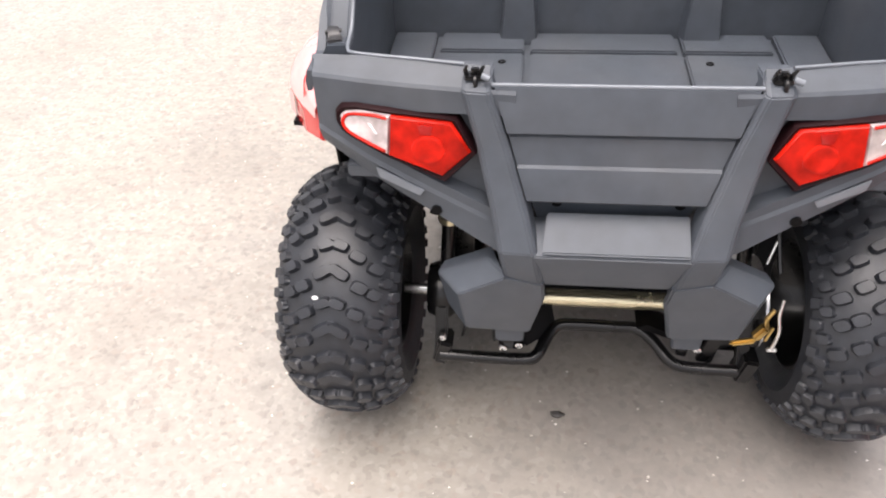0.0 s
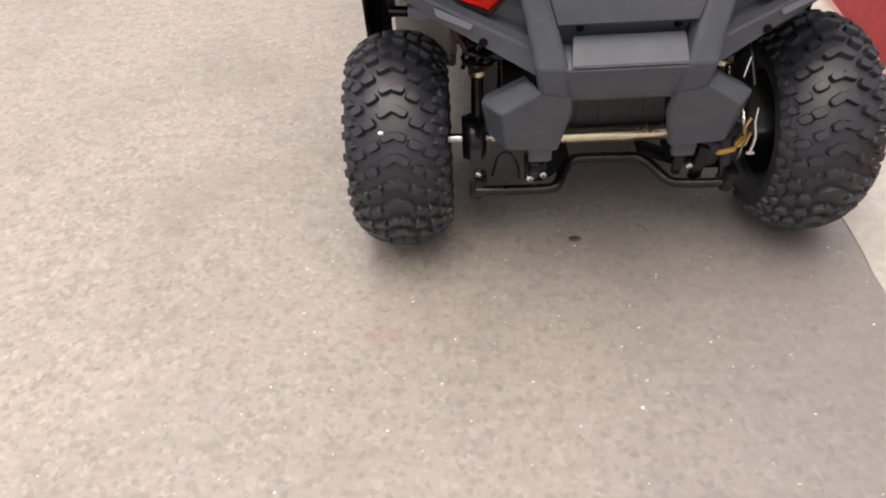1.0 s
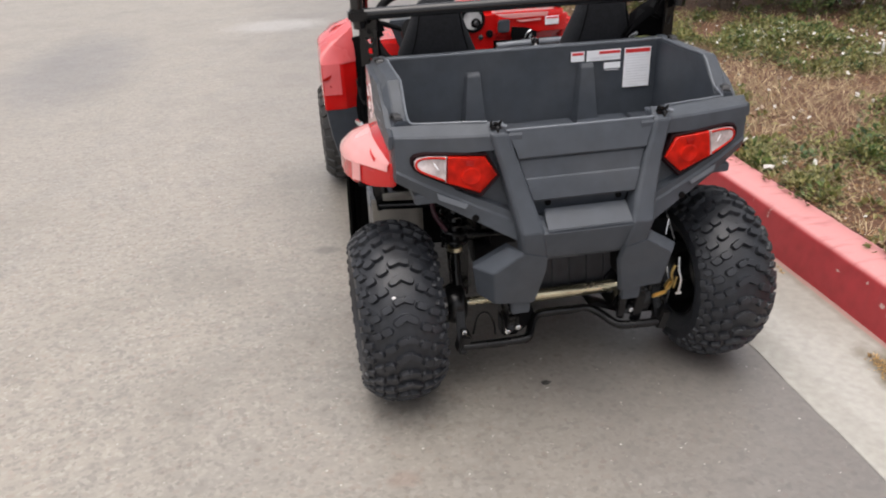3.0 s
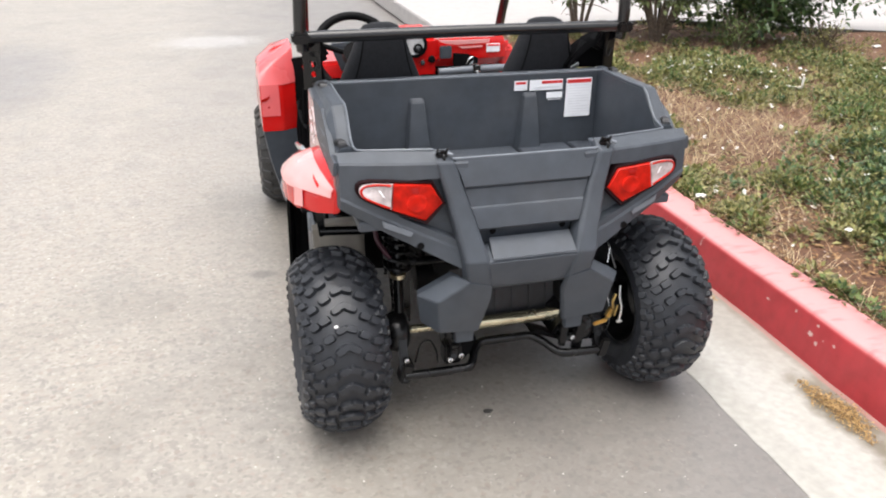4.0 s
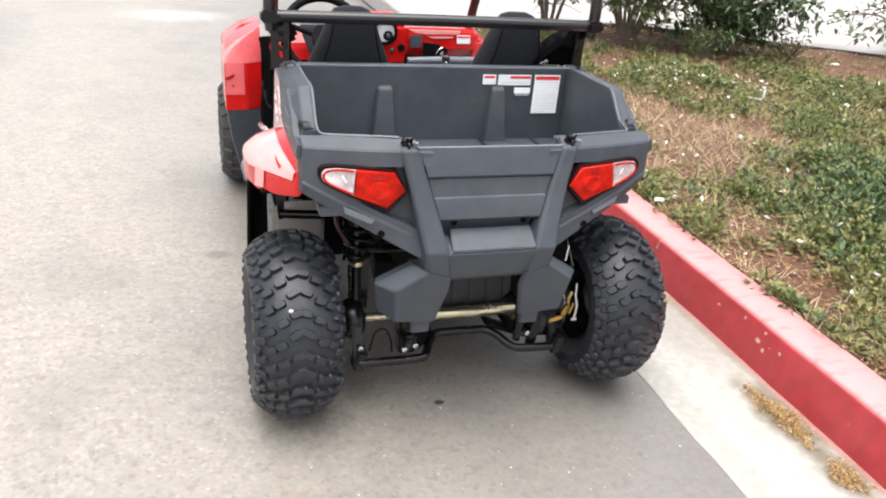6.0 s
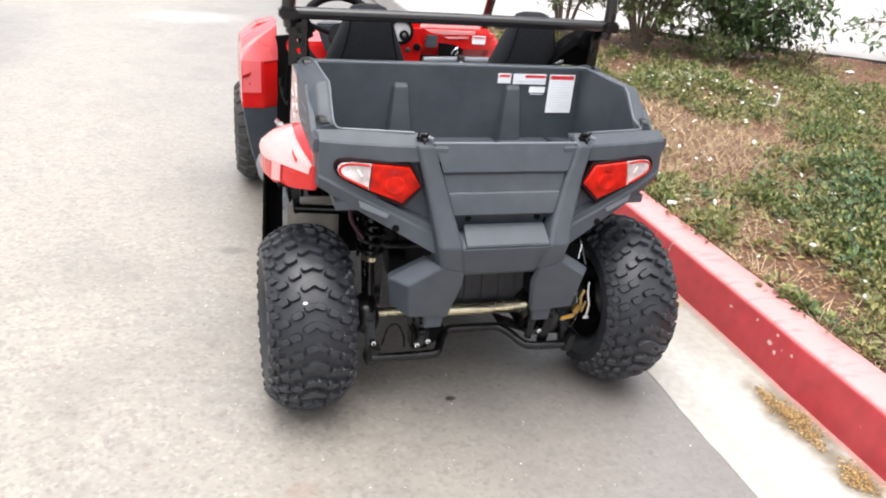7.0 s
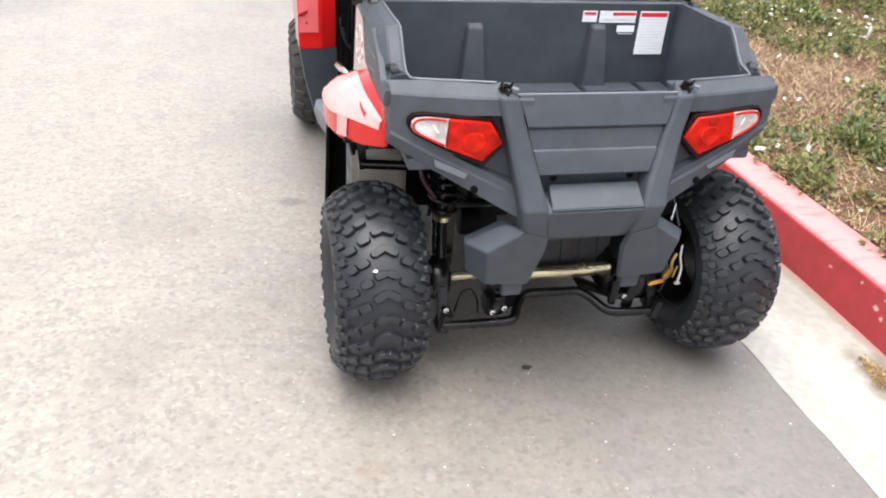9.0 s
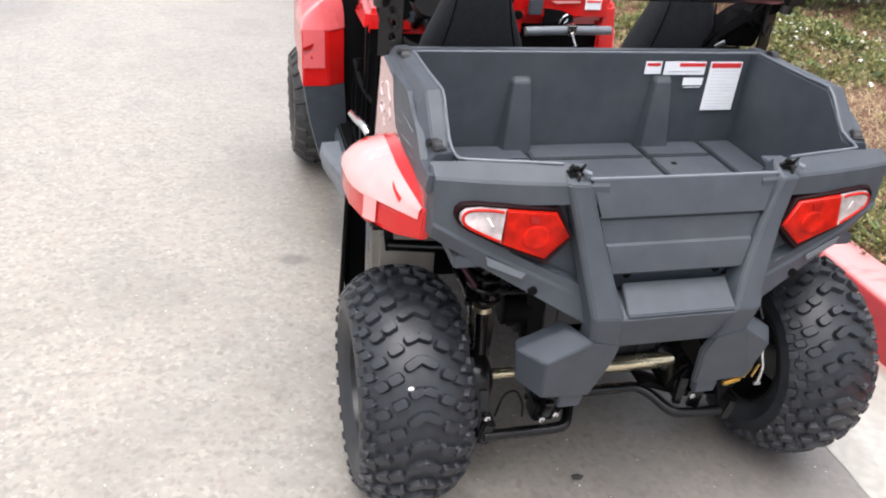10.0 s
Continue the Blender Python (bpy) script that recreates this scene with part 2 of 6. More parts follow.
KERB_RED = mat("faded_red_kerb_paint", (0.4, 0.038, 0.045), 0.55, var=0.14, grain=18, bump=0.3, bscale=220, dirt=0.3, dirt_color=(0.46, 0.1, 0.095), dirt_scale=5)
_k = tex_node(KERB_RED, "ShaderNodeTexNoise", 26, 8.0)
mix_into(KERB_RED, ramp_mask(KERB_RED, _k.outputs["Fac"], 0.715, 0.745, 0.7), (0.6, 0.5, 0.46))
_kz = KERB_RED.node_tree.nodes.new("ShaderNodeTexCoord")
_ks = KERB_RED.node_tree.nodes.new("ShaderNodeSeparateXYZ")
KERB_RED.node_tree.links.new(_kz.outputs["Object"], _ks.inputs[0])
# paler kerb top: worn paint, plus the sky's light mixed into the colour
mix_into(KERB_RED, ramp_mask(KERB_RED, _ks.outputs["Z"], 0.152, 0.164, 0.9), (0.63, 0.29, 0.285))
_kw = tex_node(KERB_RED, "ShaderNodeTexNoise", 9, 6.0, (1, 3.5, 0.25))
mix_into(KERB_RED, ramp_mask(KERB_RED, _kw.outputs["Fac"], 0.56, 0.72, 0.4), (0.3, 0.045, 0.05))
for _y0, _z0, _ry, _rz in ((-0.115, 0.1, 0.02, 0.014), (-0.15, 0.085, 0.011, 0.013), (-0.132, 0.137, 0.012, 0.008), (-0.215, 0.114, 0.012, 0.009), (0.1, 0.11, 0.015, 0.007)):
    _n = KERB_RED.node_tree.nodes
    _mp = _n.new("ShaderNodeMapping")
    _mp.vector_type = "TEXTURE"
    _mp.inputs["Location"].default_value, _mp.inputs["Scale"].default_value = (1.0, _y0, _z0), (1.0, _ry, _rz)
    _ln, _nz, _ad = _n.new("ShaderNodeVectorMath"), _n.new("ShaderNodeTexNoise"), _n.new("ShaderNodeMath")
    _ln.operation, _ad.operation = "LENGTH", "ADD"
    _nz.inputs["Scale"].default_value = 110.0
    KERB_RED.node_tree.links.new(_kz.outputs["Object"], _mp.inputs[0])
    KERB_RED.node_tree.links.new(_kz.outputs["Object"], _nz.inputs["Vector"])
    KERB_RED.node_tree.links.new(_mp.outputs[0], _ln.inputs[0])
    KERB_RED.node_tree.links.new(_ln.outputs["Value"], _ad.inputs[0])
    KERB_RED.node_tree.links.new(_nz.outputs["Fac"], _ad.inputs[1])
    _rm = _n.new("ShaderNodeMapRange")
    _rm.inputs[1].default_value, _rm.inputs[2].default_value, _rm.inputs[3].default_value, _rm.inputs[4].default_value = 0.85, 1.2, 0.8, 0.0
    KERB_RED.node_tree.links.new(_ad.outputs[0], _rm.inputs[0])
    mix_into(KERB_RED, _rm.outputs[0], (0.62, 0.5, 0.46))
PALE_PAVING = mat("pale_concrete_paving", (0.36, 0.342, 0.332), 0.8, var=0.06, grain=12, bump=0.2, bscale=200, dirt=0.3, dirt_color=(0.42, 0.39, 0.365), dirt_scale=0.8)
MULCH = mat("brown_mulch_soil", (0.1, 0.046, 0.024), 0.9, var=0.6, grain=70, bump=0.9, bscale=120, dirt=0.5, dirt_color=(0.17, 0.105, 0.055), dirt_scale=4)
EDGING = mat("dark_edging", (0.03, 0.028, 0.026), 0.7, var=0.2)


def leaf_mat(name, a, b, rough=0.5, trans=0.2):
    """Leaves that vary from a to b, leaf by leaf, with some light through them."""
    m = bpy.data.materials.new(name)
    m.use_nodes = True
    n, l = m.node_tree.nodes, m.node_tree.links
    p = n["Principled BSDF"]
    p.inputs["Roughness"].default_value = rough
    g = n.new("ShaderNodeNewGeometry")
    r = n.new("ShaderNodeValToRGB")
    r.color_ramp.elements[0].color, r.color_ramp.elements[1].color = (*a, 1), (*b, 1)
    l.new(g.outputs["Random Per Island"], r.inputs[0])
    l.new(r.outputs[0], p.inputs["Base Color"])
    t = n.new("ShaderNodeBsdfTranslucent")
    l.new(r.outputs[0], t.inputs["Color"])
    mx = n.new("ShaderNodeMixShader")
    mx.inputs[0].default_value = trans
    l.new(p.outputs[0], mx.inputs[1])
    l.new(t.outputs[0], mx.inputs[2])
    l.new(mx.outputs[0], n["Material Output"].inputs[0])
    return m


LEAF_GROUND = leaf_mat("groundcover_leaves", (0.02, 0.052, 0.013), (0.17, 0.225, 0.06))
LEAF_COOL = leaf_mat("cool_green_leaves", (0.02, 0.055, 0.022), (0.15, 0.225, 0.1))
LEAF_OLIVE = leaf_mat("olive_weed_leaves", (0.07, 0.08, 0.022), (0.32, 0.3, 0.11))
LEAF_SHRUB = leaf_mat("dark_shrub_leaves", (0.02, 0.045, 0.016), (0.1, 0.155, 0.05), 0.35)
LEAF_TWIGGY = leaf_mat("dull_green_leaves", (0.045, 0.065, 0.022), (0.17, 0.2, 0.075), 0.45)
STRAW = leaf_mat("dry_straw", (0.27, 0.2, 0.11), (0.64, 0.52, 0.33), 0.7, 0.1)
LITTER = leaf_mat("leaf_litter", (0.11, 0.05, 0.02), (0.34, 0.2, 0.09), 0.8, 0.05)
YELLOW_LITTER = leaf_mat("yellow_leaf_litter", (0.13, 0.075, 0.03), (0.55, 0.36, 0.15), 0.7, 0.1)
PETAL = mat("white_petals", (0.7, 0.69, 0.66), 0.6, var=0.05)
STEM = mat("green_stems", (0.07, 0.11, 0.03), 0.6, var=0.2)
SCRAP = mat("dirty_white_paper", (0.6, 0.58, 0.55), 0.7, var=0.15, grain=60)
PALE_CHIP = leaf_mat("pale_wood_chips", (0.35, 0.26, 0.2), (0.72, 0.64, 0.56), 0.8, 0.0)
PALE_GRIT = leaf_mat("pale_grit", (0.32, 0.285, 0.245), (0.76, 0.73, 0.68), 0.5, 0.0)
BARK = mat("grey_brown_bark", (0.13, 0.1, 0.075), 0.85, var=0.35, grain=50, bump=0.6, bscale=160)


# ---- mesh helpers ----
def finish(bm, angle=38):
    bmesh.ops.recalc_face_normals(bm, faces=bm.faces)
    for f in bm.faces:
        f.smooth = True
    for e in bm.edges:
        e.smooth = len(e.link_faces) == 2 and e.calc_face_angle(0) < radians(angle)
    return bm


def part(name, bm, material, parent=None, label="", angle=0):
    """Links a bmesh as one mesh object under a thing or a part."""
    me = bpy.data.meshes.new(name)
    finish(bm, angle or (17 if material in (PLASTIC, RED) else 48))
    bm.to_mesh(me)
    bm.free()
    me.materials.append(material)
    ob = new(name, me)
    if parent is not None:
        ob.parent = parent
    return tagged(ob, label)


def thing(name, label, category, group="", at=(0, 0, 0)):
    ob = new(name)
    ob.empty_display_size = 0.1
    ob.location = at
    return tagged(ob, label, category, group)


def bevelled(bm, w, seg=2):
    if w > 0:
        es = [e for e in bm.edges if len(e.link_faces) == 2 and e.calc_face_angle(0) > radians(25)]
        bmesh.ops.bevel(bm, geom=es, offset=w, segments=seg, affect="EDGES", clamp_overlap=True)
    return bm


def box(c, s, m=None, w=0.004):
    bm = bmesh.new()
    bmesh.ops.create_cube(bm, size=1.0)
    bmesh.ops.scale(bm, vec=s, verts=bm.verts)
    bevelled(bm, w)
    bmesh.ops.transform(bm, matrix=Matrix.Translation(c) @ (m or Matrix()), verts=bm.verts)
    return bm


def hull(pts, w=0.004):
    bm = bmesh.new()
    vs = [bm.verts.new(p) for p in pts]
    r = bmesh.ops.convex_hull(bm, input=vs)
    junk = [g for g in r["geom_interior"] if isinstance(g, bmesh.types.BMVert)]
    if junk:
        bmesh.ops.delete(bm, geom=junk, context="VERTS")
    bmesh.ops.dissolve_limit(bm, angle_limit=radians(4), verts=bm.verts, edges=bm.edges)
    return bevelled(bm, w)


def slab(corners, depth, w=0.003):
    """A plate: a polygon with thickness, grown against its normal."""
    bm = bmesh.new()
    pts = [Vector(c) for c in corners]
    nrm = Vector()
    for a, b in zip(pts, pts[1:] + pts[:1]):
        nrm += a.cross(b)
    nrm.normalize()
    top = [bm.verts.new(p) for p in pts]
    low = [bm.verts.new(p - nrm * depth) for p in pts]
    bm.faces.new(top)
    bm.faces.new(low[::-1])
    for i in range(len(pts)):
        j = (i + 1) % len(pts)
        bm.faces.new((top[j], top[i], low[i], low[j]))
    bmesh.ops.recalc_face_normals(bm, faces=bm.faces)
    return bevelled(bm, w)


def loft(rings, closed=False, w=0.0):
    """Closed rings of points joined one to the next, the ends capped."""
    bm = bmesh.new()
    vs = [[bm.verts.new(p) for p in r] for r in rings]
    k = len(vs[0])
    spans = list(zip(vs, vs[1:])) + ([(vs[-1], vs[0])] if closed else [])
    for a, b in spans:
        for i in range(k):
            j = (i + 1) % k
            bm.faces.new((a[i], a[j], b[j], b[i]))
    if not closed:
        bm.faces.new(vs[0][::-1])
        bm.faces.new(vs[-1])
    bmesh.ops.recalc_face_normals(bm, faces=bm.faces)
    return bevelled(bm, w)


def smooth_path(pts, steps=6):
    """A Catmull-Rom line through the points."""
    p = [Vector(q) for q in pts]
    if len(p) < 3 or steps < 2:
        return p
    p = [2 * p[0] - p[1]] + p + [2 * p[-1] - p[-2]]
    out = []
    for i in range(1, len(p) - 2):
        for k in range(steps):
            t = k / steps
            out.append(0.5 * (2 * p[i] + (p[i + 1] - p[i - 1]) * t + (2 * p[i - 1] - 5 * p[i] + 4 * p[i + 1] - p[i + 2]) * t * t + (3 * p[i] - p[i - 1] - 3 * p[i + 1] + p[i + 2]) * t ** 3))
    return out + [p[-2]]


def tube(pts, r, n=10, steps=5, closed=False):
    """A round bar along a smooth line; r may be a list, one radius for each given point."""
    rs = r if isinstance(r, (list, tuple)) else [r] * len(pts)
    path = smooth_path(pts, steps)
    m = len(path) - 1
    rings = []
    side = None
    for i, p in enumerate(path):
        d = (path[min(i + 1, m)] - path[max(i - 1, 0)]).normalized()
        if closed:
            d = (path[(i + 1) % (m + 1)] - path[i - 1]).normalized()
        if side is None:
            side = d.orthogonal().normalized()
        side = (side - d * side.dot(d)).normalized()
        up = d.cross(side)
        f = i / max(m, 1) * (len(rs) - 1)
        k = min(int(f), len(rs) - 2) if len(rs) > 1 else 0
        rad = rs[k] + (rs[k + 1] - rs[k]) * (f - k) if len(rs) > 1 else rs[0]
        rings.append([p + (side * math.cos(a) + up * math.sin(a)) * rad for a in (2 * math.pi * j / n for j in range(n))])
    return loft(rings, closed)


def lathe(profile, n=32, axis="x", c=(0, 0, 0)):
    """Spins (radius, along) pairs round an axis through c. The profile is a closed loop."""
    rings = []
    for i in range(n):
        a = 2 * math.pi * i / n
        ring = []
        for r, u in profile:
            q = (u, r * math.cos(a), r * math.sin(a)) if axis == "x" else (r * math.cos(a), u, r * math.sin(a)) if axis == "y" else (r * math.cos(a), r * math.sin(a), u)
            ring.append(Vector(q) + Vector(c))
        rings.append(ring)
    return loft(rings, True)


def joined(*bms):
    out = bmesh.new()
    for b in bms:
        me = bpy.data.meshes.new("tmp")
        b.to_mesh(me)
        b.free()
        out.from_mesh(me)
        bpy.data.meshes.remove(me)
    return out


def flip(bm):
    """The same mesh on the other side of the vehicle."""
    bmesh.ops.scale(bm, vec=(-1, 1, 1), verts=bm.verts)
    bmesh.ops.reverse_faces(bm, faces=bm.faces)
    return bm


def sided(side, bm):
    return bm if side > 0 else flip(bm)


def moved(bm, x=0.042):
    bmesh.ops.translate(bm, vec=(x, 0, 0), verts=bm.verts)
    return bm


def lerp(a, b, t):
    return a + (b - a) * t


def scatter_mesh(name, verts, faces, material, label, category):
    me = bpy.data.meshes.new(name)
    me.from_pydata(verts, [], faces)
    me.materials.append(material)
    return tagged(new(name, me), label, category, "", "stuff")


# ---- the setting ----
def sheet(name, pts, material, label, z):
    bm = bmesh.new()
    bm.faces.new([bm.verts.new((x, y, z)) for x, y in pts])
    return tagged(part(name, bm, material, None, label), kind="structure")


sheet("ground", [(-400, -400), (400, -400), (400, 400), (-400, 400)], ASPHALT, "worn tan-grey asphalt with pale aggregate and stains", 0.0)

GUTTER_X, KERB_X, KERB_BACK, BED_Z = 0.611, 0.995, 1.178, 0.15
Y0, Y1 = -7.0, 4.9


def extrude_y(profile, y0, y1, n=1, wob=0.0, seed=3):
    """Pulls an (x, z) outline along y, with a slight waver."""
    rnd = random.Random(seed)
    rings = []
    for i in range(n + 1):
        y = lerp(y0, y1, i / n)
        d = (rnd.random() - 0.5) * wob
        rings.append([(x + d, y, z + d * 0.3) for x, z in profile])
    return loft(rings)


# gutter slabs, cast in lengths with a thin joint between them
gutter = tagged(new("gutter"), "pale concrete gutter strip along the kerb", "gutter", kind="structure")
_len = 3.05
_y = -7.28
while _y < Y1:
    prof = [(GUTTER_X, -0.05), (KERB_X + 0.01, -0.05), (KERB_X + 0.01, 0.009), (lerp(GUTTER_X, KERB_X, 0.5), 0.003), (GUTTER_X + 0.006, 0.006), (GUTTER_X, 0.002)]
    part("gutter_slab", extrude_y(prof, _y + 0.004, _y + _len - 0.004, 40, 0.005, int(_y * 10)), CONCRETE, gutter)
    _y += _len

# kerb: battered face, rounded nose, flat top
kerb = tagged(new("kerb"), "concrete kerb painted red, faded and chipped", "kerb", kind="structure")
_nose = [(KERB_X + 0.022 + 0.022 * (1 - math.cos(a)), 0.143 + 0.022 * math.sin(a)) for a in (math.pi / 2 * k / 5 for k in range(6))]
kerb_profile = [(KERB_X, -0.06)] + [(KERB_X, 0.0), (KERB_X + 0.012, 0.09)] + _nose + [(KERB_BACK - 0.008, 0.163), (KERB_BACK, 0.155), (KERB_BACK, -0.06)]
_y = -6.95
while _y < Y1:
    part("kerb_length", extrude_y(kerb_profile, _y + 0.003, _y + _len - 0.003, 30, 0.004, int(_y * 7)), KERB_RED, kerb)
    _y += _len


def far_edge(x):
    """The line where the planting bed meets the pale paving."""
    return min(4.94 - 0.585 * (x - 3.52), 5.0)


def bed_height(x, y):
    n1 = noise.noise(Vector((x * 1.7, y * 1.7, 0.3)))
    n2 = noise.noise(Vector((x * 7.0, y * 7.0, 2.0)))
    return BED_Z - 0.02 + 0.03 * n1 + 0.012 * n2 + 0.02 * min(max((x - 1.3) / 1.5, 0), 1)


bm = bmesh.new()
_nx, _ny = 70, 110
_grid = []
for i in range(_nx + 1):
    x = lerp(KERB_BACK - 0.005, 9.0, (i / _nx) ** 1.5)
    row = []
    for j in range(_ny + 1):
        y = lerp(-6.0, far_edge(x), j / _ny)
        row.append(bm.verts.new((x, y, bed_height(x, y))))
    _grid.append(row)
for i in range(_nx):
    for j in range(_ny):
        bm.faces.new((_grid[i][j], _grid[i + 1][j], _grid[i + 1][j + 1], _grid[i][j + 1]))
tagged(part("planting_bed", bm, MULCH, None, "planting bed of brown mulch and bare soil"), kind="structure")

_e0, _e1, _e2 = (KERB_BACK + 0.015, far_edge(1.2)), (3.4174, far_edge(3.4174)), (12.0, far_edge(12.0))
bm = slab([(_e0[0], _e0[1] + 0.03, 0.17), (_e1[0], _e1[1] + 0.03, 0.17), (_e2[0], _e2[1] + 0.03, 0.17), (_e2[0] + 14, _e2[1] + 24, 0.17), (_e0[0], _e0[1] + 24, 0.17)], 0.16, 0.01)
tagged(part("pavement", bm, PALE_PAVING, None, "pale concrete paving beyond the planting bed"), kind="structure")
rings = []
for ex, ey in (_e0, _e1, _e2):
    rings.append([(ex, ey - 0.005, 0.03), (ex, ey - 0.005, 0.183), (ex, ey + 0.002, 0.186), (ex, ey + 0.024, 0.186), (ex, ey + 0.0285, 0.183), (ex, ey + 0.0285, 0.03)])
tagged(part("trim", loft(rings), EDGING, None, "thin dark edging between mulch and paving"), kind="structure")


# ---- the vehicle: a small two-seat off-road buggy, nose towards +y, rear axle over the origin ----
buggy = thing("off_road_buggy", "small red and dark grey two-seat off-road buggy parked by kerb", "off-road vehicle")

# wheels
REAR_R, REAR_W, FRONT_R, FRONT_W = 0.25, 0.217, 0.238, 0.165
TRACK_R, TRACK_F, WHEELBASE = 0.459, 0.474, 1.70


TALL = 0.012  # height of the tread blocks
STEP = 34  # divisions round the tyre for each row of blocks


def tyre_mesh(name, R, W, rim, rows, knobby=True):
    """A balloon tyre whose tread blocks rise out of one closed skin."""
    h = W / 2
    na, nu = rows * STEP, 104
    us = np.linspace(-1.16, 1.16, nu) * h * 0.86
    k = np.abs(us) / (h * 0.86)
    base_r = R - TALL - 0.034 * k ** 2.4
    ang = np.arange(na) * 2 * np.pi / na
    height = np.zeros((na, nu))
    arc = 2 * np.pi * R / na

    def lug(u, row, lu, la, turn, tall):
        """A rounded block at u across and row round, turned by turn."""
        c = row * STEP
        span = int(0.04 / arc) + 2
        idx = np.arange(int(c) - span, int(c) + span + 1)
        dy = (idx - c)[:, None] * arc
        dx = us[None, :] - u
        x, y = dx * math.cos(turn) + dy * math.sin(turn), -dx * math.sin(turn) + dy * math.cos(turn)
        d = (np.abs(x / lu) ** 3.5 + np.abs(y / la) ** 3.5) ** (1 / 3.5)
        t = np.clip((1.08 - d) / 0.14, 0, 1)
        rows_i = idx % na
        height[rows_i] = np.maximum(height[rows_i], tall * t * t * (3 - 2 * t))

    w = W / 0.25
    for i in range(rows):
        for s in (-1, 1):
            if knobby and i % 2:
                # wide chevron in the middle, pairs of blocks stepping back to the shoulders
                lug(s * 0.0155 * w, i, 0.0185, 0.0095, s * 0.55, TALL)
                lug(s * 0.0545 * w, i + 0.5, 0.013, 0.0105, s * 0.4, TALL)
                lug(s * 0.081 * w, i + 0.74, 0.0115, 0.0105, s * 0.5, 0.011)
                lug(s * 0.104 * w, i + 0.3, 0.0085, 0.0105, s * 0.2, 0.009)
                lug(s * 0.119 * w, i + 0.85, 0.008, 0.012, 0, 0.007)
            elif knobby:
                # notched middle block
                lug(s * 0.0145 * w, i + 0.06, 0.0135, 0.009, s * 0.38, TALL)
                lug(s * 0.0485 * w, i + 0.42, 0.0135, 0.01, s * 0.45, TALL)
                lug(s * 0.083 * w, i + 0.8, 0.0125, 0.0105, s * 0.4, 0.011)
                lug(s * 0.106 * w, i + 0.35, 0.0085, 0.0105, s * 0.2, 0.009)
                lug(s * 0.12 * w, i + 1.0, 0.008, 0.012, 0, 0.007)
            else:
                b = i + (0.5 if s > 0 else 0)
                lug(s * h * 0.27, b, h * 0.26, 0.0125, s * 0.35, 0.009)
                lug(s * h * 0.74, b - 0.35, h * 0.24, 0.013, s * 0.2, 0.008)
                lug(s * h * 0.99, b - 0.4, h * 0.12, 0.014, 0, 0.004)
    # outward normal of the section, so that shoulder blocks stand off sideways
    dr = np.gradient(base_r, us)
    nr, nx = 1 / np.sqrt(1 + dr ** 2), -dr / np.sqrt(1 + dr ** 2)
    right = [(R - 0.062, h * 1.0), (R - 0.085, h * 1.03), (lerp(R, rim, 0.75), h * 0.99), (rim + 0.012, h * 0.93), (rim + 0.004, h * 0.86), (rim - 0.004, h * 0.78)]
    closing = right + [(r, -u) for r, u in right[::-1]]
    rr = np.concatenate([base_r[None, :] + height * nr[None, :], np.repeat(np.array([[r for r, _ in closing]]), na, 0)], 1)
    xx = np.concatenate([us[None, :] + height * nx[None, :], np.repeat(np.array([[u for _, u in closing]]), na, 0)], 1)
    m = rr.shape[1]
    co = np.stack([xx, rr * np.cos(ang)[:, None], rr * np.sin(ang)[:, None]], 2).reshape(-1, 3)
    i, j = np.meshgrid(np.arange(na), np.arange(m), indexing="ij")
    i2, j2 = (i + 1) % na, (j + 1) % m
    quads = np.stack([i * m + j, i * m + j2, i2 * m + j2, i2 * m + j], 2).reshape(-1, 4)
    me = bpy.data.meshes.new(name)
    me.from_pydata(co.tolist(), [], quads.tolist())
    me.polygons.foreach_set("use_smooth", [True] * len(me.polygons))
    me.set_sharp_from_angle(angle=radians(38))
    me.materials.append(RUBBER)
    return me


def rim_mesh(rim, W):
    """A dished steel wheel with a raised centre, open on the outer side."""
    h = W / 2
    prof = [(rim, h * 0.8), (rim - 0.008, h * 0.82), (rim - 0.014, h * 0.6), (rim - 0.02, h * 0.25), (rim * 0.72, h * 0.12), (rim * 0.5, h * 0.22), (rim * 0.3, h * 0.34), (0.012, h * 0.34), (0.012, h * 0.22), (rim * 0.5, h * 0.1), (rim * 0.7, 0.0), (rim - 0.022, -h * 0.5), (rim - 0.008, -h * 0.82), (rim, -h * 0.8)]
    return lathe(prof, 40)


def wheel(side, y, track, R, W, rim, me, label):
    w = new("wheel")
    w.parent = buggy
    w.location = (side * track, y, R)
    tagged(w, label)
    t = new("tyre", me)
    t.parent = w
    tagged(t, "black balloon tyre with chunky tread blocks")
    if side > 0:
        t.rotation_euler = (radians(4), 0, 0)
    r = part("rim", sided(side, rim_mesh(rim, W)), BLACK_METAL, w, "black dished steel rim")
    hub = lathe([(0.03, W * 0.17), (0.028, W * 0.28), (0.01, W * 0.3), (0.01, W * 0.15)], 20)
    part("hub_cap", sided(side, hub), BLACK_PLASTIC, w)
    for k in range(4):
        a = math.pi / 4 + k * math.pi / 2
        nut = lathe([(0.008, W * 0.15), (0.008, W * 0.2), (0.004, W * 0.21), (0.001, W * 0.15)], 6, c=(0, 0.045 * math.cos(a), 0.045 * math.sin(a)))
        part("lug_nut", sided(side, nut), STEEL, w)
    return w


